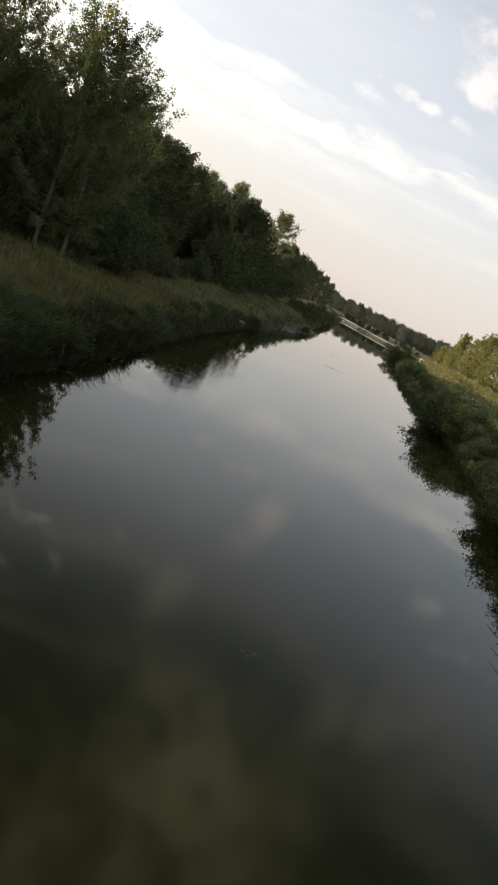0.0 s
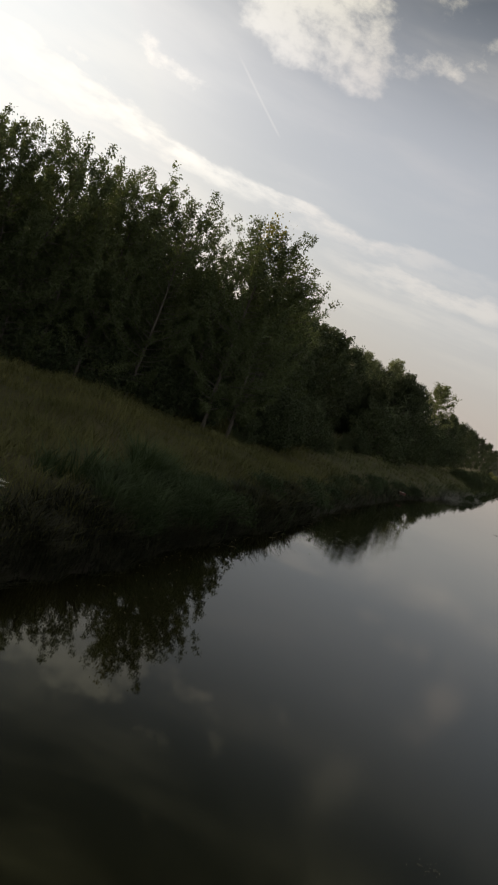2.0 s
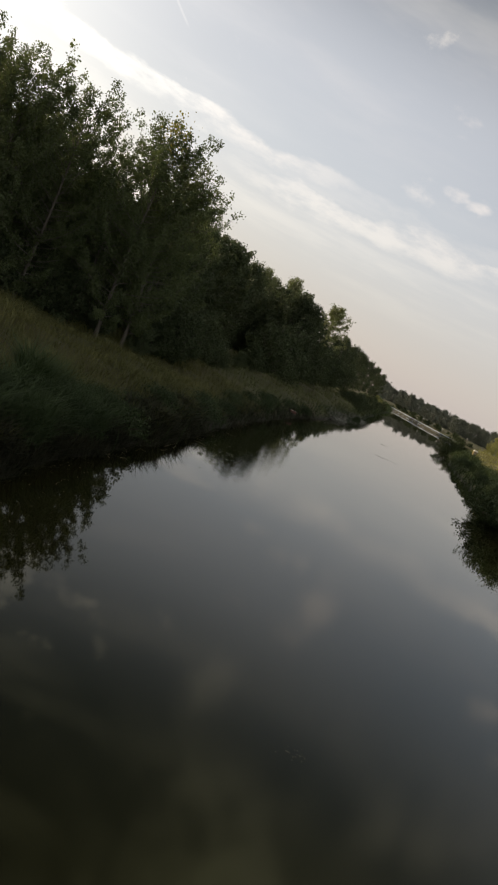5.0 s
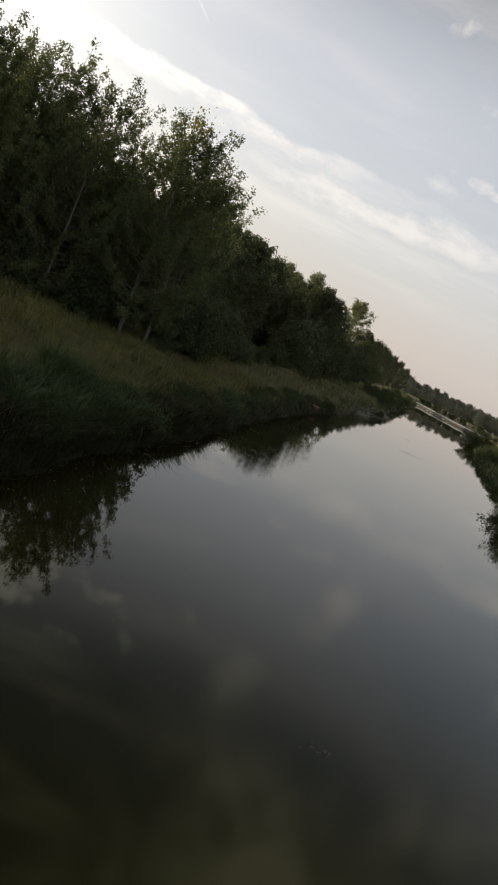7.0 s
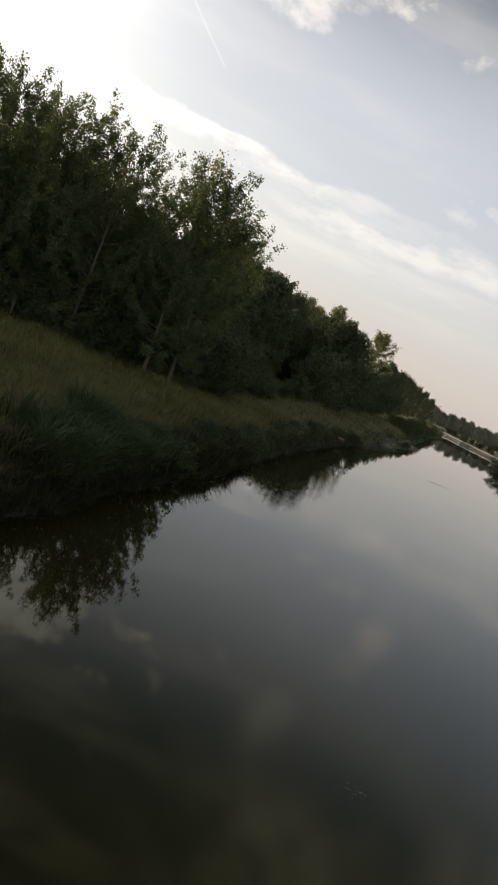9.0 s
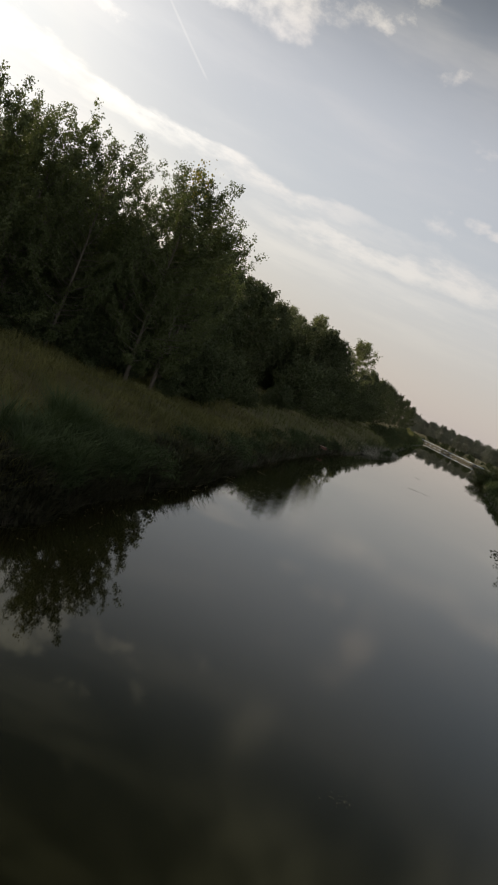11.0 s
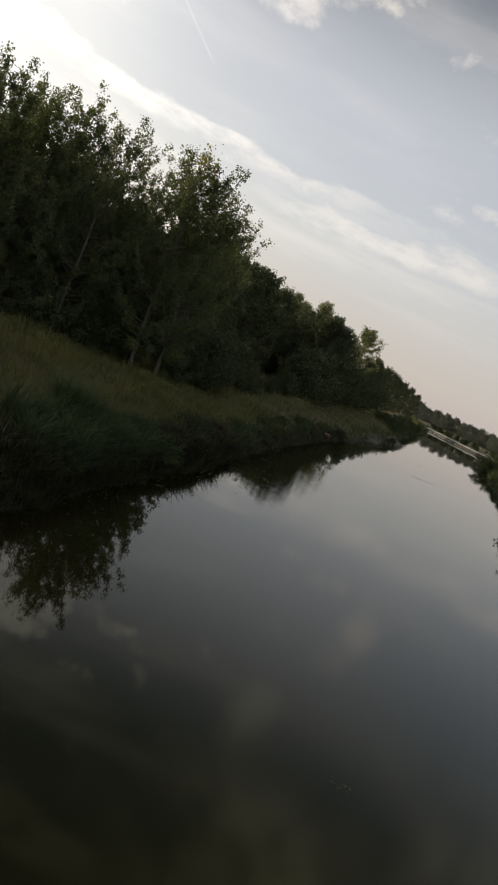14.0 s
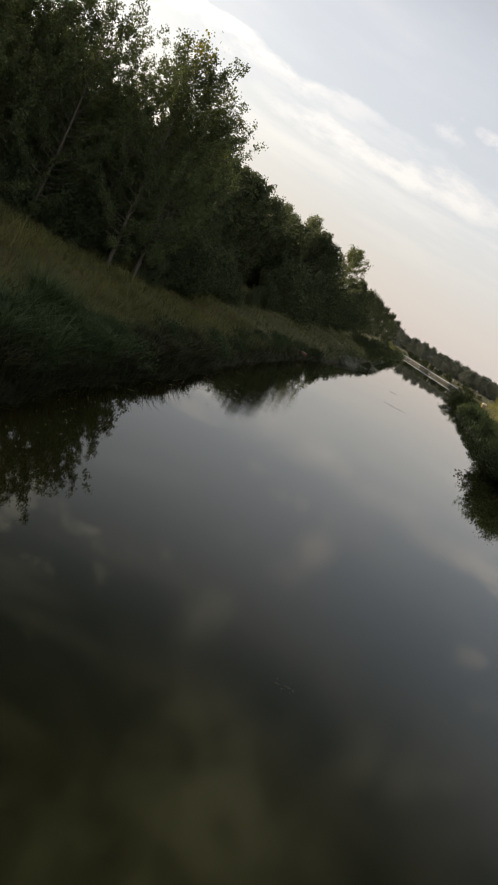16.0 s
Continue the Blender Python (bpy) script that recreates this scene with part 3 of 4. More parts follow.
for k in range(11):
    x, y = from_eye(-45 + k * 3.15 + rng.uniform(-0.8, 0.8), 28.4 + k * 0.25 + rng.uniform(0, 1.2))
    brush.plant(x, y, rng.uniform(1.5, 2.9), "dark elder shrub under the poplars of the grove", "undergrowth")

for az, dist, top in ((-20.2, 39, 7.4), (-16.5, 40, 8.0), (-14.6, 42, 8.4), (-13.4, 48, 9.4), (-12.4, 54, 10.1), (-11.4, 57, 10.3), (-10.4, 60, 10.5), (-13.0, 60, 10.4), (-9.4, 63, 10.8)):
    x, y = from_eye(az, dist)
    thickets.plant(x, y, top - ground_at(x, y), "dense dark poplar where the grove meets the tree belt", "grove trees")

# the belt of tall trees set back from the far part of the bank
BELT = [(-9.6, 63, 10.6), (-8.5, 67, 10.9), (-7.7, 71, 10.8), (-4.5, 74, 10.2), (-3.4, 71, 10.1), (-2.7, 73, 10.0), (-2.0, 71, 9.6), (-1.5, 74, 9.4),
        (-6.4, 118, 11.2), (-5.3, 122, 11.6), (1.6, 128, 10.6), (2.1, 142, 10.7), (2.6, 156, 11.2), (3.2, 170, 11.3), (3.8, 184, 11.2), (4.4, 200, 11.0), (5.0, 218, 10.8), (5.6, 240, 10.2), (6.2, 265, 8.9)]
for az, dist, top in BELT:
    kind = belt_trees if dist < 250 else far_trees
    x, y = from_eye(az, dist)
    kind.plant(x, y, top - ground_at(x, y), "dense dark poplar in the belt or added hidden behind it for shade", "bank trees", wide=0.95)
    x, y = from_eye(az - (0.9 if dist < 76 and az < -7 else 0.35), dist + 5)
    kind.plant(x, y, top - 0.5 - ground_at(x, y), "dense dark poplar in the belt or added hidden behind it for shade", "bank trees", wide=0.95)
# hidden trees added behind the belt to shade the opposite bank's waterside
for k in range(20):
    az = -14.5 + 0.7 * k
    if -7.3 < az < -4.9:
        continue
    for dist in (78 + 0.9 * k, 88 + 0.9 * k):
        x, y = from_eye(az + float(rng.uniform(-0.2, 0.2)), dist)
        thickets.plant(x, y, 4.5 + dist * (0.078 if az < -7 else 0.066 if az < -2.5 else 0.055) - ground_at(x, y), "dense dark poplar in the belt or added hidden behind it for shade", "bank trees")
# poplars in the leaf colour lightened for sunlight
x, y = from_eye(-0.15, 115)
lit_trees.plant(x, y, 13.8 - ground_at(x, y), "poplar with the sun on it put into a paler yellow-green leaf colour", "bank trees", wide=1.2)
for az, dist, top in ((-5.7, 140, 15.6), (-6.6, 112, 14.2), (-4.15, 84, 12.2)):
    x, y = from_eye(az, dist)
    lit_trees.plant(x, y, top - ground_at(x, y), "poplar with the sun on it put into a paler yellow-green leaf colour", "bank trees", wide=0.85)
for az, dist, top in ((-10.8, 44, 4.4), (-9.9, 47, 4.5), (-9.1, 50, 4.6), (-6.9, 78, 6.4), (-6.1, 80, 6.2), (-5.4, 79, 6.2), (-0.9, 96, 6.6), (0.1, 104, 7.2), (1.0, 112, 7.6)):
    x, y = from_eye(az, dist)
    brush.plant(x, y, top - ground_at(x, y), "dark bushy scrub at the foot of the tree belt", "bank scrub", wide=0.8)
# brush closing the foot of the belt
for az, dist, top in [(-12.5, 35, 3.4), (-11.6, 36, 3.6), (-10.6, 37.5, 3.9), (-9.6, 39, 4.0), (-8.6, 41, 4.2), (-7.6, 43, 3.4), (-6.6, 47, 2.4), (-5.6, 51, 2.8), (-4.6, 56, 3.6), (-3.6, 60, 6.0), (-2.6, 64, 6.2), (-1.6, 70, 6.2),
                      (-0.6, 78, 6.2), (0.4, 86, 6.2), (1.3, 96, 6.2), (2.1, 112, 6.4), (2.8, 130, 6.4)]:
    x, y = from_eye(az, dist)
    brush.plant(x, y, top - ground_at(x, y), "dark bushy scrub at the foot of the tree belt", "bank scrub", wide=1.0)

for az, dist, top in [(3.6, 98, 2.8), (4.2, 106, 2.7), (4.8, 112, 2.9), (5.2, 118, 3.1), (5.5, 126, 3.0), (5.9, 136, 2.8), (6.3, 146, 2.4), (6.6, 158, 2.6)]:
    x, y = from_eye(az, dist)
    brush.plant(x, y, top - ground_at(x, y), "dark bushy scrub at the foot of the tree belt", "bank scrub", wide=1.5)
for k in range(26):
    x, y = 33.2 + 12.6 * k / 25 + rng.uniform(1.5, 4.5), 268 - 72 * k / 25
    brush.plant(x, y, rng.uniform(0.9, 1.9), "low green scrub along the far embankment", "far scrub", wide=1.5)

for k in range(14):
    y = 94 + 4.2 * k
    x = float(np.interp(y, SHORE[9:18, 1], SHORE[9:18, 0])) - float(rng.uniform(0.8, 2.4))
    brush.plant(x, y, float(rng.uniform(1.0, 2.0)), "dark round bush at the tip of the shaded bank", "bank scrub", wide=1.25)

# the distant wood across the bend
for k in range(70):
    az = 5.4 + k * 0.2
    x, y = from_eye(az + rng.uniform(-0.1, 0.1), rng.uniform(335, 385) - 1.6 * k)
    far_trees.plant(x, y, rng.uniform(6.2, 7.8), "distant tree beyond the river bend, its green paled for haze", "distant trees")

# the sunny bank
for az, dist, top in [(15.6, 182, 5.4), (16.1, 172, 6.8), (16.7, 160, 9.0), (17.2, 152, 10.6), (17.8, 144, 10.2), (18.4, 136, 11.2), (19.1, 128, 11.4), (19.8, 120, 10.8), (20.6, 112, 10.6), (21.6, 104, 10.4), (22.8, 98, 10.2), (24.2, 92, 10.0), (26.0, 88, 10.0)]:
    x, y = from_eye(az, dist)
    willows.plant(x, y, top - ground_at(x, y), "sunlit yellow-green willow with pale stems above the bank", "sunny bank trees", wide=1.1)
rng = np.random.default_rng(21)
RIGHT = SHORE[22:37][::-1]
for y, top in [(134, 3.0), (128, 3.2), (121, 1.9), (114, 1.6), (107, 1.6), (100, 1.6), (94, 1.8), (88, 1.8), (83, 1.7), (78, 1.9), (73.5, 2.0), (69, 1.8), (64.5, 1.9), (60, 1.8), (56.5, 1.9), (52, 2.1), (49.5, 2.3), (47, 2.5), (44.5, 2.6),
               (42, 2.7), (39.5, 2.7), (37, 2.2), (34.5, 1.7), (32, 1.2), (29.5, 1.7), (27.3, 1.6), (25.2, 2.2), (22.8, 2.2), (20.2, 2.4), (17.6, 2.4), (15, 2.2)]:
    back = 1.0 if 55 < y < 125 else 0.3
    x = float(np.interp(y, RIGHT[:, 1], RIGHT[:, 0])) + back + float(rng.uniform(-0.2, 0.5))
    shrubs.plant(x, y, max(0.5, top - ground_at(x, y)) * float(rng.uniform(0.88, 1.12)), "dark green willow shrub leaning over the water", "waterside shrubs", wide=float(rng.uniform(0.9, 1.45)))
    if y < 34:
        x += float(rng.uniform(1.6, 2.6))
        shrubs.plant(x, y + float(rng.uniform(-1, 1)), max(0.5, top + 0.3 - ground_at(x, y)) * float(rng.uniform(0.6, 1.1)), "dark green willow shrub leaning over the water", "waterside shrubs", wide=float(rng.uniform(0.9, 1.4)))

# dark bushes that stand up out of the sedge
for az, dist, top in ((18.9, 45, 2.95), (19.9, 43, 2.4), (18.2, 49, 2.5), (13.4, 124, 3.2), (12.7, 121, 2.6)):
    x, y = from_eye(az, dist)
    brush.plant(x, y, top - ground_at(x, y) + 0.1, "round dark bush standing out of the waterside sedge", "waterside shrubs", wide=1.35)

# the tip of the reed spit
for x, y, h in ((7.1, 78.0, 0.95), (6.5, 75.4, 0.85), (6.0, 73.2, 0.7), (7.5, 80.5, 0.9)):
    shrubs.plant(x, y, h, "low dark shrub overhanging the tip of the reed spit", "waterside shrubs", wide=1.2)
# at the end of the shaded bank
x, y = from_eye(5.7, 128)
shrubs.plant(x, y, 2.4, "round dark shrub on the tip of the bank", "waterside shrubs", wide=1.2)
x, y = from_eye(-33, 11.5)
shrubs.plant(x, y, 1.1, "low leafy shrub among the meadow grass", "meadow shrubs")


# ---- grasses ----


def blades(rng, x, y, z, height, width, lean):
    """A bent tapering blade at each point: three quads would be too many, so a triangle on a quad."""
    n = len(x)
    az = rng.uniform(0, 2 * math.pi, n)
    side = np.stack([-np.sin(az), np.cos(az), np.zeros(n)], -1) * (width * rng.uniform(0.6, 1.3, n))[:, None]
    way = np.stack([np.cos(az), np.sin(az), np.zeros(n)], -1) * (lean * height * rng.uniform(0.2, 1.4, n))[:, None]
    foot = np.stack([x, y, z], -1)
    mid = foot + way * 0.3 + np.array([0, 0, 1.0]) * (height * 0.6)[:, None]
    tip = foot + way + np.array([0, 0, 1.0]) * height[:, None]
    v = np.stack([foot - side, foot + side, mid + side * 0.8, mid - side * 0.8, tip], 1).reshape(-1, 3)
    b = np.arange(n)[:, None] * 5
    f = [tuple(q) for q in (b + np.array([[0, 1, 2, 3]])).tolist()] + [tuple(q) for q in (b + np.array([[3, 2, 4]])).tolist()]
    return v, f


def meadow(name, seed, box, count, mat, label, height, width, keep, lean=0.5, kind="stuff"):
    rng = np.random.default_rng(seed)
    x0, x1, y0, y1 = box
    x, y = rng.uniform(x0, x1, count), rng.uniform(y0, y1, count)
    tuft = 0.5 + 0.5 * np.sin(1.9 * x + np.sin(1.3 * y) * 2) * np.sin(1.6 * y + 1.1 * np.sin(0.9 * x))
    d = edge_distance(x, y)
    ok = keep(x, y, d) & ((rng.uniform(0, 1, count) < 0.35 + 0.65 * tuft) | (d < 0.5))
    x, y, tuft = x[ok], y[ok], tuft[ok]
    v, f = blades(rng, x, y, land(x, y) - 0.03, height * (0.55 + 0.6 * tuft) * rng.uniform(0.6, 1.3, len(x)), width, lean)
    return tagged(mesh_object(name, v, f, mat), label, "grass", kind=kind)


meadow("meadow_grass", 1, (-26, -1, 6, 40), 130000, GRASS, "long brownish meadow grass covering the shaded bank", 0.42, 0.01, lambda x, y, d: (d > 0.3) & (d < 24), 1.15)
meadow("meadow_grass", 2, (-10, 22, 40, 150), 85000, BANK_GRASS, "long dull green grass on the shaded bank", 0.46, 0.015, lambda x, y, d: (d > 0.3) & (d < 11) & (x < y * 0.12 + 3), 1.15)
meadow("meadow_grass", 9, (12, 40, 118, 272), 26000, SHRUB, "long dull green grass on the shaded bank", 0.9, 0.06, lambda x, y, d: (d > -0.1) & (d < 6) & (x < y * 0.12 + 3), 0.7)
meadow("dry_grass", 3, (12, 62, 20, 170), 90000, GOLD, "sunlit golden dry grass on the open bank", 0.4, 0.035, lambda x, y, d: (d > np.where(y < 75, 7.5, 3.2)) & (d < 26) & (x > y * 0.12 + 3), 0.6)
meadow("meadow_grass", 12, (11, 32, 14, 80), 70000, SHRUB, "rough dark green grass on the slope above the sedge", 0.4, 0.02, lambda x, y, d: (d > 1.5) & (d < 8.5) & (x > y * 0.12 + 3), 0.9)
meadow("reed_bed", 4, (-7.4, -3.2, 12.6, 19.5), 30000, REED, "dark green reeds standing along the water's edge", 0.95, 0.013, lambda x, y, d: (d > 0.45 + 0.3 * np.sin(2.1 * y)) & (d < 2.2 + 0.5 * np.sin(1.1 * y + 1)) & (np.hypot(x, y) < 18.6 + 0.4 * np.sin(3 * x)) & (np.hypot(x, y) > 14) & (np.sin(1.7 * y + 0.8 * x) + np.sin(2.9 * x - 0.7 * y) > -1.1), 0.95)
meadow("reed_bed", 6, (10, 18.5, 14, 60), 70000, SHRUB, "green sedge hanging over the water's edge", 0.55, 0.014, lambda x, y, d: (d > -0.15) & (d < 3.2) & (x > y * 0.12 + 3), 1.0)
meadow("reed_bed", 8, (15, 32, 60, 127), 50000, SHRUB, "green sedge hanging over the water's edge", 0.6, 0.024, lambda x, y, d: (d > -0.15) & (d < 3.2) & (x > y * 0.12 + 3), 1.0)
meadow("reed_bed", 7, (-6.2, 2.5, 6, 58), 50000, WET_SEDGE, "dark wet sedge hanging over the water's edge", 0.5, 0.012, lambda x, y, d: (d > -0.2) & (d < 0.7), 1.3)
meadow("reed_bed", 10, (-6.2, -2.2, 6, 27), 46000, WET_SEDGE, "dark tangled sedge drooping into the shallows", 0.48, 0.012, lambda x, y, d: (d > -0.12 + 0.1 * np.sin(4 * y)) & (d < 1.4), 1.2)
meadow("reed_bed", 5, (-6, 15, 18, 130), 34000, REED, "green sedge hanging over the water's edge", 0.65, 0.016, lambda x, y, d: (d > -0.15) & (d < 1.5) & (x < y * 0.12 + 3), 0.9)


# ---- small things ----


def part(name, bm, mat, parent, label=""):
    """Links a bmesh as one mesh object under a thing."""
    me = bpy.data.meshes.new(name)
    bm.to_mesh(me)
    bm.free()
    me.materials.append(mat)
    ob = new(name, me)
    ob.parent = parent
    if label:
        ob["label"] = label
    return ob


def box(x0, x1, y0, y1, z0, z1, bevel=0.02):
    bm = bmesh.new()
    bmesh.ops.create_cube(bm, size=1, matrix=Matrix.Translation(((x0 + x1) / 2, (y0 + y1) / 2, (z0 + z1) / 2)) @ Matrix.Diagonal((x1 - x0, y1 - y0, z1 - z0, 1)))
    if bevel:
        bmesh.ops.bevel(bm, geom=bm.edges[:], offset=bevel, segments=2, affect="EDGES")
    return bm


RED = plain_material("faded_red_paint", (0.16, 0.075, 0.065), 0.8)
ASH = plain_material("weathered_wood", (0.34, 0.29, 0.25), 0.8)
TIN = plain_material("pale_roof_sheet", (0.7, 0.68, 0.62), 0.5)
OCHRE = plain_material("ochre_plaster", (0.35, 0.26, 0.12), 0.85)
WHITE = plain_material("white_paint", (0.75, 0.75, 0.72), 0.6)


def make_embankment():
    """A low concrete embankment on the far shore of the bend: a coping along the top and a ledge at the water."""
    a, b = Vector((31.2, 270.5, 0)), Vector((45.6, 192.0, 0))
    length = (b - a).length
    wall = new("embankment")
    wall.matrix_world = Matrix.Translation(a) @ Matrix.Rotation(math.atan2(b.y - a.y, b.x - a.x), 4, "Z")
    part("face", box(0, length, 0.35, 1.2, -0.8, 0.72, 0.04), plain_material("dark_concrete", (0.06, 0.064, 0.066), 0.85), wall, "dark concrete face")
    n = 16
    for k in range(n):
        x0, x1 = length * k / n + 0.03, length * (k + 1) / n - 0.03
        part("coping", box(x0, x1, 0.25, 0.8, 0.724, 0.86, 0.03), CONCRETE, wall)
        part("ledge", box(x0, x1, 0.05, 0.346, -0.5, 0.14 - 0.06 * k / n, 0.03), CONCRETE, wall)
    tagged(wall, "low pale concrete embankment with a ledge at the water", "embankment")


make_embankment()


def make_kiosk():
    kiosk = new("utility_kiosk")
    x, y = from_eye(14.75, 112)
    kiosk.matrix_world = pose(x, y, ground_at(x, y) - 0.05) @ Matrix.Diagonal((0.7, 0.7, 0.8, 1))
    part("body", box(-0.4, 0.4, -0.35, 0.35, 0, 1.25), OCHRE, kiosk, "ochre walls")
    bm = box(-0.55, 0.55, -0.5, 0.5, 1.254, 1.36)
    for v in bm.verts:
        if v.co.z > 1.3:
            v.co.x *= 0.55
            v.co.y *= 0.7
            v.co.z += 0.16
    part("roof", bm, TIN, kiosk, "pale sheet roof")
    part("door", box(-0.24, 0.24, -0.375, -0.354, 0.08, 1.1, 0.005), ASH, kiosk, "weathered wooden door")
    tagged(kiosk, "small ochre kiosk with a pale roof on dry grass", "kiosk")


make_kiosk()


def make_platform():
    """A little faded red fishing platform on the bank."""
    thing = new("fishing_platform")
    thing.matrix_world = pose(0.2, 49.9, 0.32, 0, 0, 20) @ Matrix.Diagonal((0.5, 0.5, 0.45, 1))
    for k in range(5):
        part("plank", box(-0.5, 0.5, -0.42 + 0.17 * k, -0.27 + 0.17 * k, 0.42, 0.46, 0.006), ASH, thing)
    part("front_board", box(-0.5, 0.5, -0.455, -0.424, 0.1, 0.45, 0.006), RED, thing, "faded red board")
    for x in (-0.44, 0.44):
        for y in (-0.38, 0.38):
            part("leg", box(x - 0.04, x + 0.04, y - 0.04, y + 0.04, -0.5, 0.416, 0.006), TWIG, thing)
    tagged(thing, "small faded red wooden fishing platform in the sedge", "platform")


make_platform()


def make_post(az, dist, height):
    post = new("marker_post")
    x, y = from_eye(az, dist)
    post.location = (x, y, ground_at(x, y) - 0.1)
    part("shaft", box(-0.07, 0.07, -0.07, 0.07, 0, height - 0.45, 0.01), ASH, post)
    part("cap", box(-0.16, 0.16, -0.1, 0.1, height - 0.446, height - 0.12, 0.03), WHITE, post, "white painted board")
    tagged(post, "marker post with a white board on the far bank", "post", "marker posts")


for az, dist, height in ((13.75, 205, 1.9), (11.7, 222, 1.6), (10.0, 236, 1.5), (10.3, 238, 1.5)):
    make_post(az, dist, height)


def make_stick(name, pts, radius, label, mat=TWIG, group=""):
    v, f = [], []
    tube(v, f, pts, [radius * (1 - 0.75 * k / (len(pts) - 1)) for k in range(len(pts))], 6)
    tagged(mesh_object(name, v, f, mat, True), label, "branch", group)


make_stick("drifting_branch", [(7.3, 52.6, 0.02), (7.9, 52.75, 0.03), (8.6, 53.0, 0.02), (9.3, 53.3, 0.0)], 0.006, "thin bare branch drifting on the open water", BARK)
make_stick("drifting_branch", [(9.2, 66.0, 0.01), (9.5, 66.1, 0.02), (9.9, 66.1, 0.0)], 0.007, "short bare branch drifting on the open water", BARK)
for k, (x, y, z) in enumerate(((7.1, 12.2, 0.12), (6.75, 11.4, 0.08), (7.4, 13.3, 0.1), (6.95, 10.9, 0.2))):
    make_stick("bare_twig", [(8.9 + 0.1 * k, y + 0.5, 0.5), (8.1, y + 0.2 * (-1) ** k, 0.42), (x + 0.4, y + 0.1, 0.3), (x, y, z)], 0.016, "bare dark twig reaching out low over the water", TWIG, "bare twigs")
rng = np.random.default_rng(12)
for k in range(28):
    y = float(rng.uniform(17, 36))
    edge = float(np.interp(y, SHORE[1:11, 1], SHORE[1:11, 0]))
    x = edge + float(rng.uniform(-0.1, 0.5))
    a, n = float(rng.uniform(0, 6.28)), float(rng.uniform(0.15, 0.55))
    tip = float(rng.uniform(0.0, 0.2))
    make_stick("dead_stalk", [(x, y, 0.0), (x + n * 0.5 * math.cos(a), y + n * 0.5 * math.sin(a), tip * 0.9), (x + n * math.cos(a + 0.3), y + n * math.sin(a + 0.3), tip)], 0.006,
               "pale dead reed stalk lying in the shallows", DRY, "dead stalks")


def make_specks(name, seed, centre, size, count, scale, mat, label, slant=0.0):
    """Small flat scraps on the water: reed litter, bubbles, or dark ripple specks."""
    rng = np.random.default_rng(seed)
    x, y = rng.normal(centre[0], size[0], count), rng.normal(centre[1], size[1], count)
    x = x + slant * (y - centre[1])
    ok = shore_distance(x, y) < 0.3
    x, y = x[ok], y[ok]
    m = len(x)
    a, s = rng.uniform(0, 6.28, m), scale * rng.uniform(0.4, 1.6, m)
    w = np.stack([np.cos(a), np.sin(a), 0 * a], -1) * s[:, None]
    t = np.stack([-np.sin(a), np.cos(a), 0 * a], -1) * (s * 0.3)[:, None]
    c = np.stack([x, y, np.full(m, 0.006)], -1)
    v = np.stack([c - w, c + t, c + w, c - t], 1).reshape(-1, 3)
    tagged(mesh_object(name, v, np.arange(4 * m).reshape(-1, 4), mat), label, "litter", kind="stuff")


# the dark flecks of the ruffled reflection, put in as flat scraps
make_specks("floating_leaves", 2, (-0.75, 26.2), (0.5, 2.2), 300, 0.05, SHRUB, "dark flat specks imitating the broken reflection on ruffled water", 0.32)
# a cluster of bubbles, added as tiny pale flat scraps
make_specks("floating_leaves", 6, (1.9, 8.1), (0.09, 0.09), 22, 0.012, DRY, "little clump of pale bubbles floating on the water")
make_specks("floating_leaves", 3, (-3.9, 14.5), (0.5, 4.0), 110, 0.028, DRY, "pale reed litter floating along the bank")


def make_heap():
    """Flattened dead reeds on a little spit."""
    rng = np.random.default_rng(8)
    n = 6000
    y = rng.uniform(66, 86, n)
    x = np.interp(y, SHORE[:16, 1], SHORE[:16, 0]) + rng.normal(0.15, 0.4, n)
    z = np.maximum(land(x, y), 0) + (0.12 + 0.14 * np.sin(y * 0.9) ** 2) * rng.uniform(0.1, 1, n)
    v, f = blades(rng, x, y, z, rng.uniform(0.06, 0.16, n), 0.018, 4.0)
    tagged(mesh_object("dead_reed_heap", v, f, GREY_REED), "grey heap of flattened dead reeds on the spit", "reeds", kind="stuff")


make_heap()
pale_shrubs = Kinds([make_shrub("pale_shrub", 15, 2.2, 1.2, PALE, TWIG, stems=12, per=200, leaf=0.16)], [2.2])
for az, dist, h in ((6.05, 150, 2.6), (6.4, 162, 2.2)):
    x, y = from_eye(az, dist)
    pale_shrubs.plant(x, y, h, "pale silvery willow shrub at the end of the bank", "pale shrubs")

rushes = Kinds([make_shrub("rush_clump", q, 0.9, 0.75, REED, TWIG, stems=34, per=320, leaf=0.18, slim=0.032) for q in (61, 62)], [0.9] * 2)
rng = np.random.default_rng(70)
for k in range(24):
    y = 13.9 + 0.22 * k + float(rng.uniform(-0.3, 0.3))
    x = float(np.interp(y, SHORE[1:13, 1], SHORE[1:13, 0])) - float(rng.uniform(0.6, 2.0))
    rushes.plant(x, y, float(rng.uniform(0.45, 0.85)), "leafy green clump of rushes and herbs among the reeds", "rush clumps")


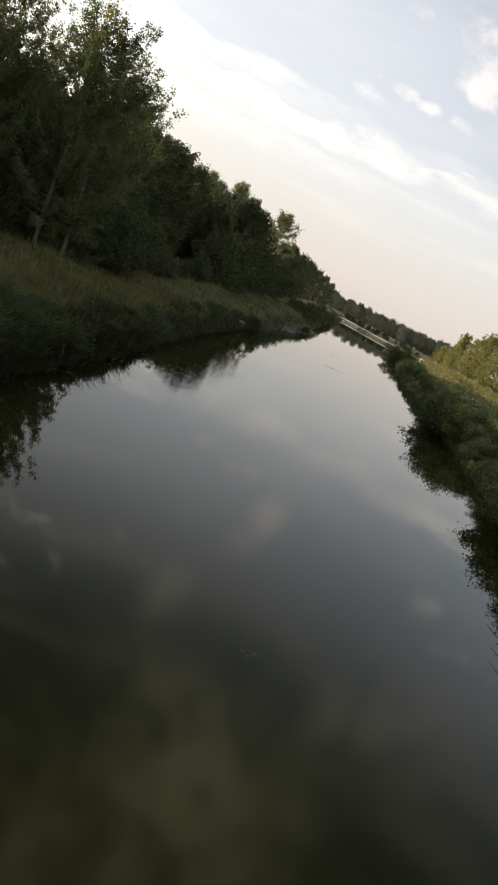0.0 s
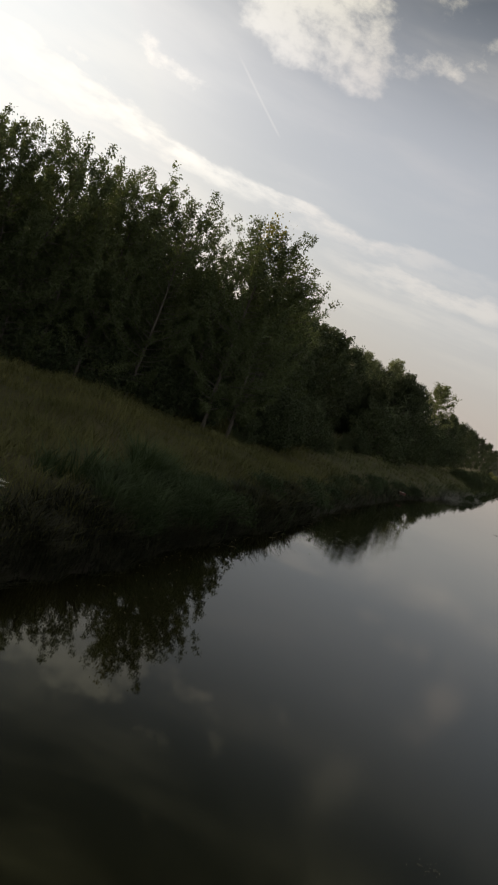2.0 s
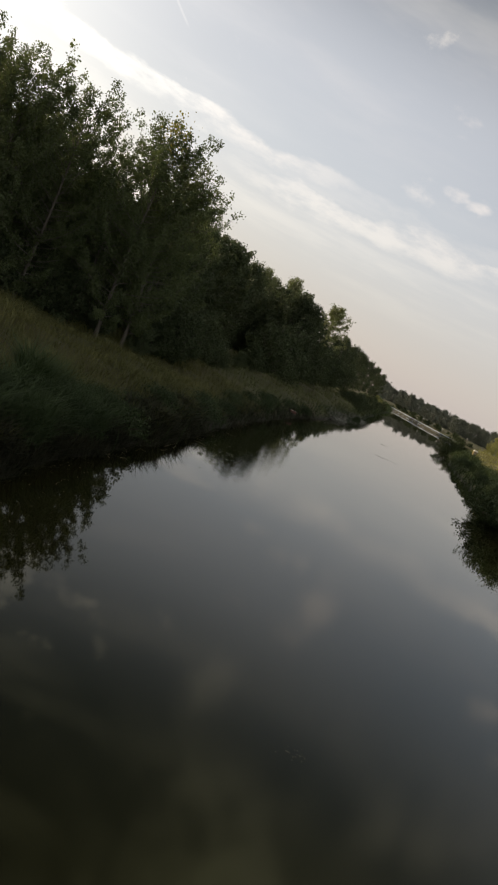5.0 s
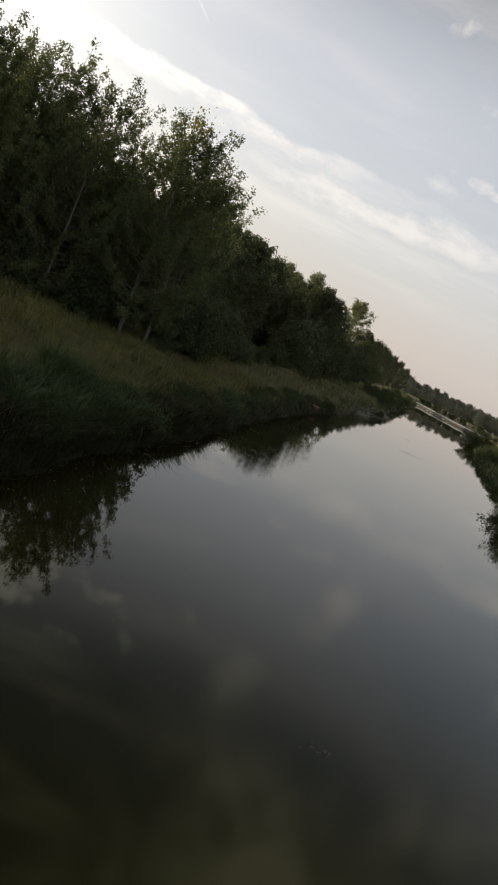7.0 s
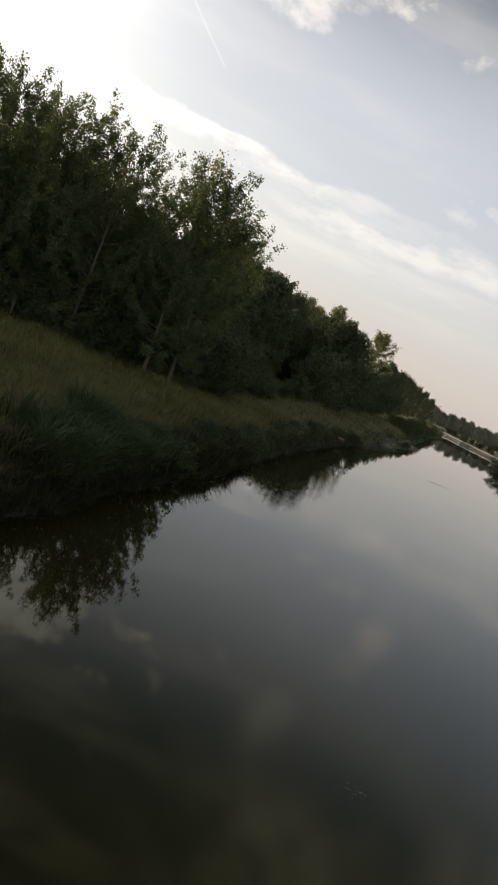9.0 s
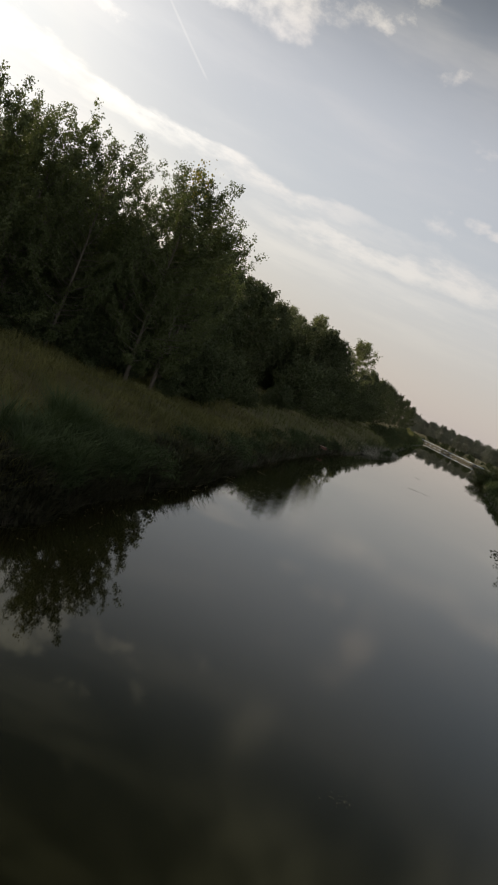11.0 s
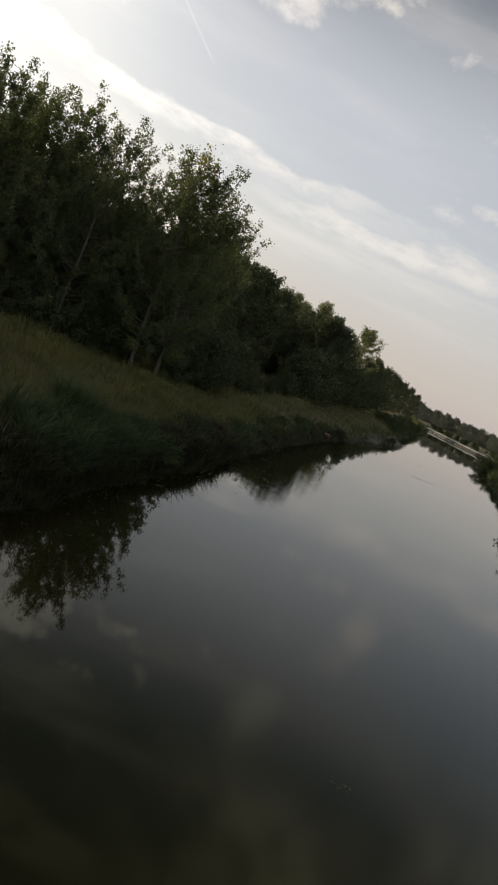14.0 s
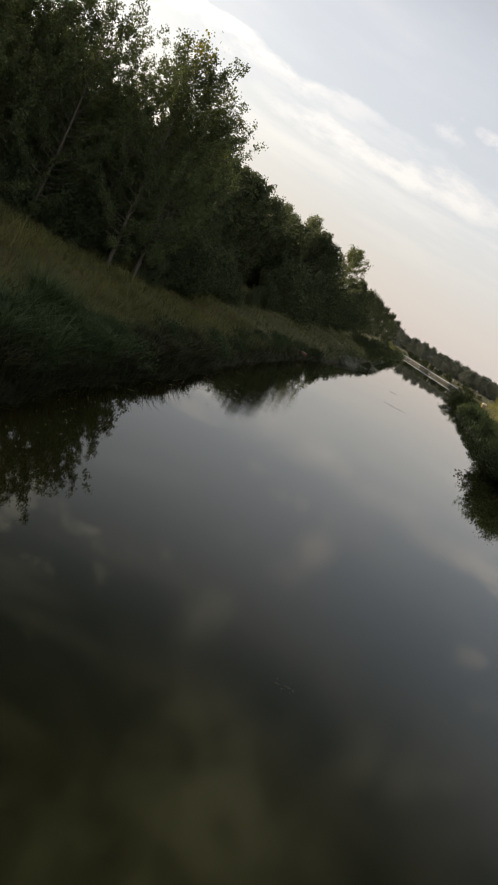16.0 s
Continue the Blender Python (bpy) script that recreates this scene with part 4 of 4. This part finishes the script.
def make_umbel(name, seed, height):
    """A tall white-flowered herb: a forked stem with flat flower heads and a few leaves."""
    rng = np.random.default_rng(seed)
    plant = new(name)
    v, f = [], []
    tops = []
    for k in range(5):
        a, out = k * 1.3 + rng.uniform(0, 0.5), rng.uniform(0.08, 0.24)
        top = np.array([math.cos(a) * out, math.sin(a) * out, height * rng.uniform(0.7, 1.0)])
        tube(v, f, [(0, 0, -0.05), (0.1 * top[0], 0.1 * top[1], height * 0.45), tuple(0.6 * top + np.array([0, 0, 0.3 * height])), tuple(top)], [0.008, 0.007, 0.005, 0.003], 5)
        tops.append(top)
    mesh_object("stem", v, f, REED, True, plant)
    for top in tops:
        c = top + rng.normal(0, 1, (60, 3)) * np.array([0.035, 0.035, 0.006])
        fv, ff = leaf_mesh(rng, c, np.tile(np.array([[0.0, 0.0, 0.3]]), (60, 1)), 0.012, 0.5)
        mesh_object("flower_head", fv, ff, WHITE, False, plant, "flat white flower head")
    c = rng.normal(0, 1, (90, 3)) * np.array([0.12, 0.12, 0.1]) + np.array([0, 0, 0.25])
    fv, ff = leaf_mesh(rng, c, np.tile(np.array([[0.0, 0.0, -0.2]]), (90, 1)), 0.07, 0.3)
    mesh_object("leaves", fv, ff, REED, False, plant)
    return plant


for k, (x, y, height) in enumerate(((-6.15, 10.3, 0.75), (-5.95, 9.6, 0.6), (-6.4, 9.9, 0.7))):
    herb = make_umbel("flowering_herb", 80 + k, height)
    herb.location = (x, y, ground_at(x, y))
    tagged(herb, "white-flowered umbel herb standing in the bank grass", "herb", "flowering herbs")

weeds = Kinds([make_shrub("nettle_clump", s, 0.5, 0.7, REED, TWIG, stems=16, per=170, leaf=0.05) for s in (25, 33)], [0.5] * 2)
rng = np.random.default_rng(44)
for k in range(26):
    y = 17.5 + 1.5 * k + float(rng.uniform(-0.6, 0.6))
    x = float(np.interp(y, SHORE[1:13, 1], SHORE[1:13, 0])) - float(rng.uniform(0.3, 1.6))
    weeds.plant(x, y, float(rng.uniform(0.3, 0.65)), "leafy green nettle clump near the water's edge", "bank weeds")
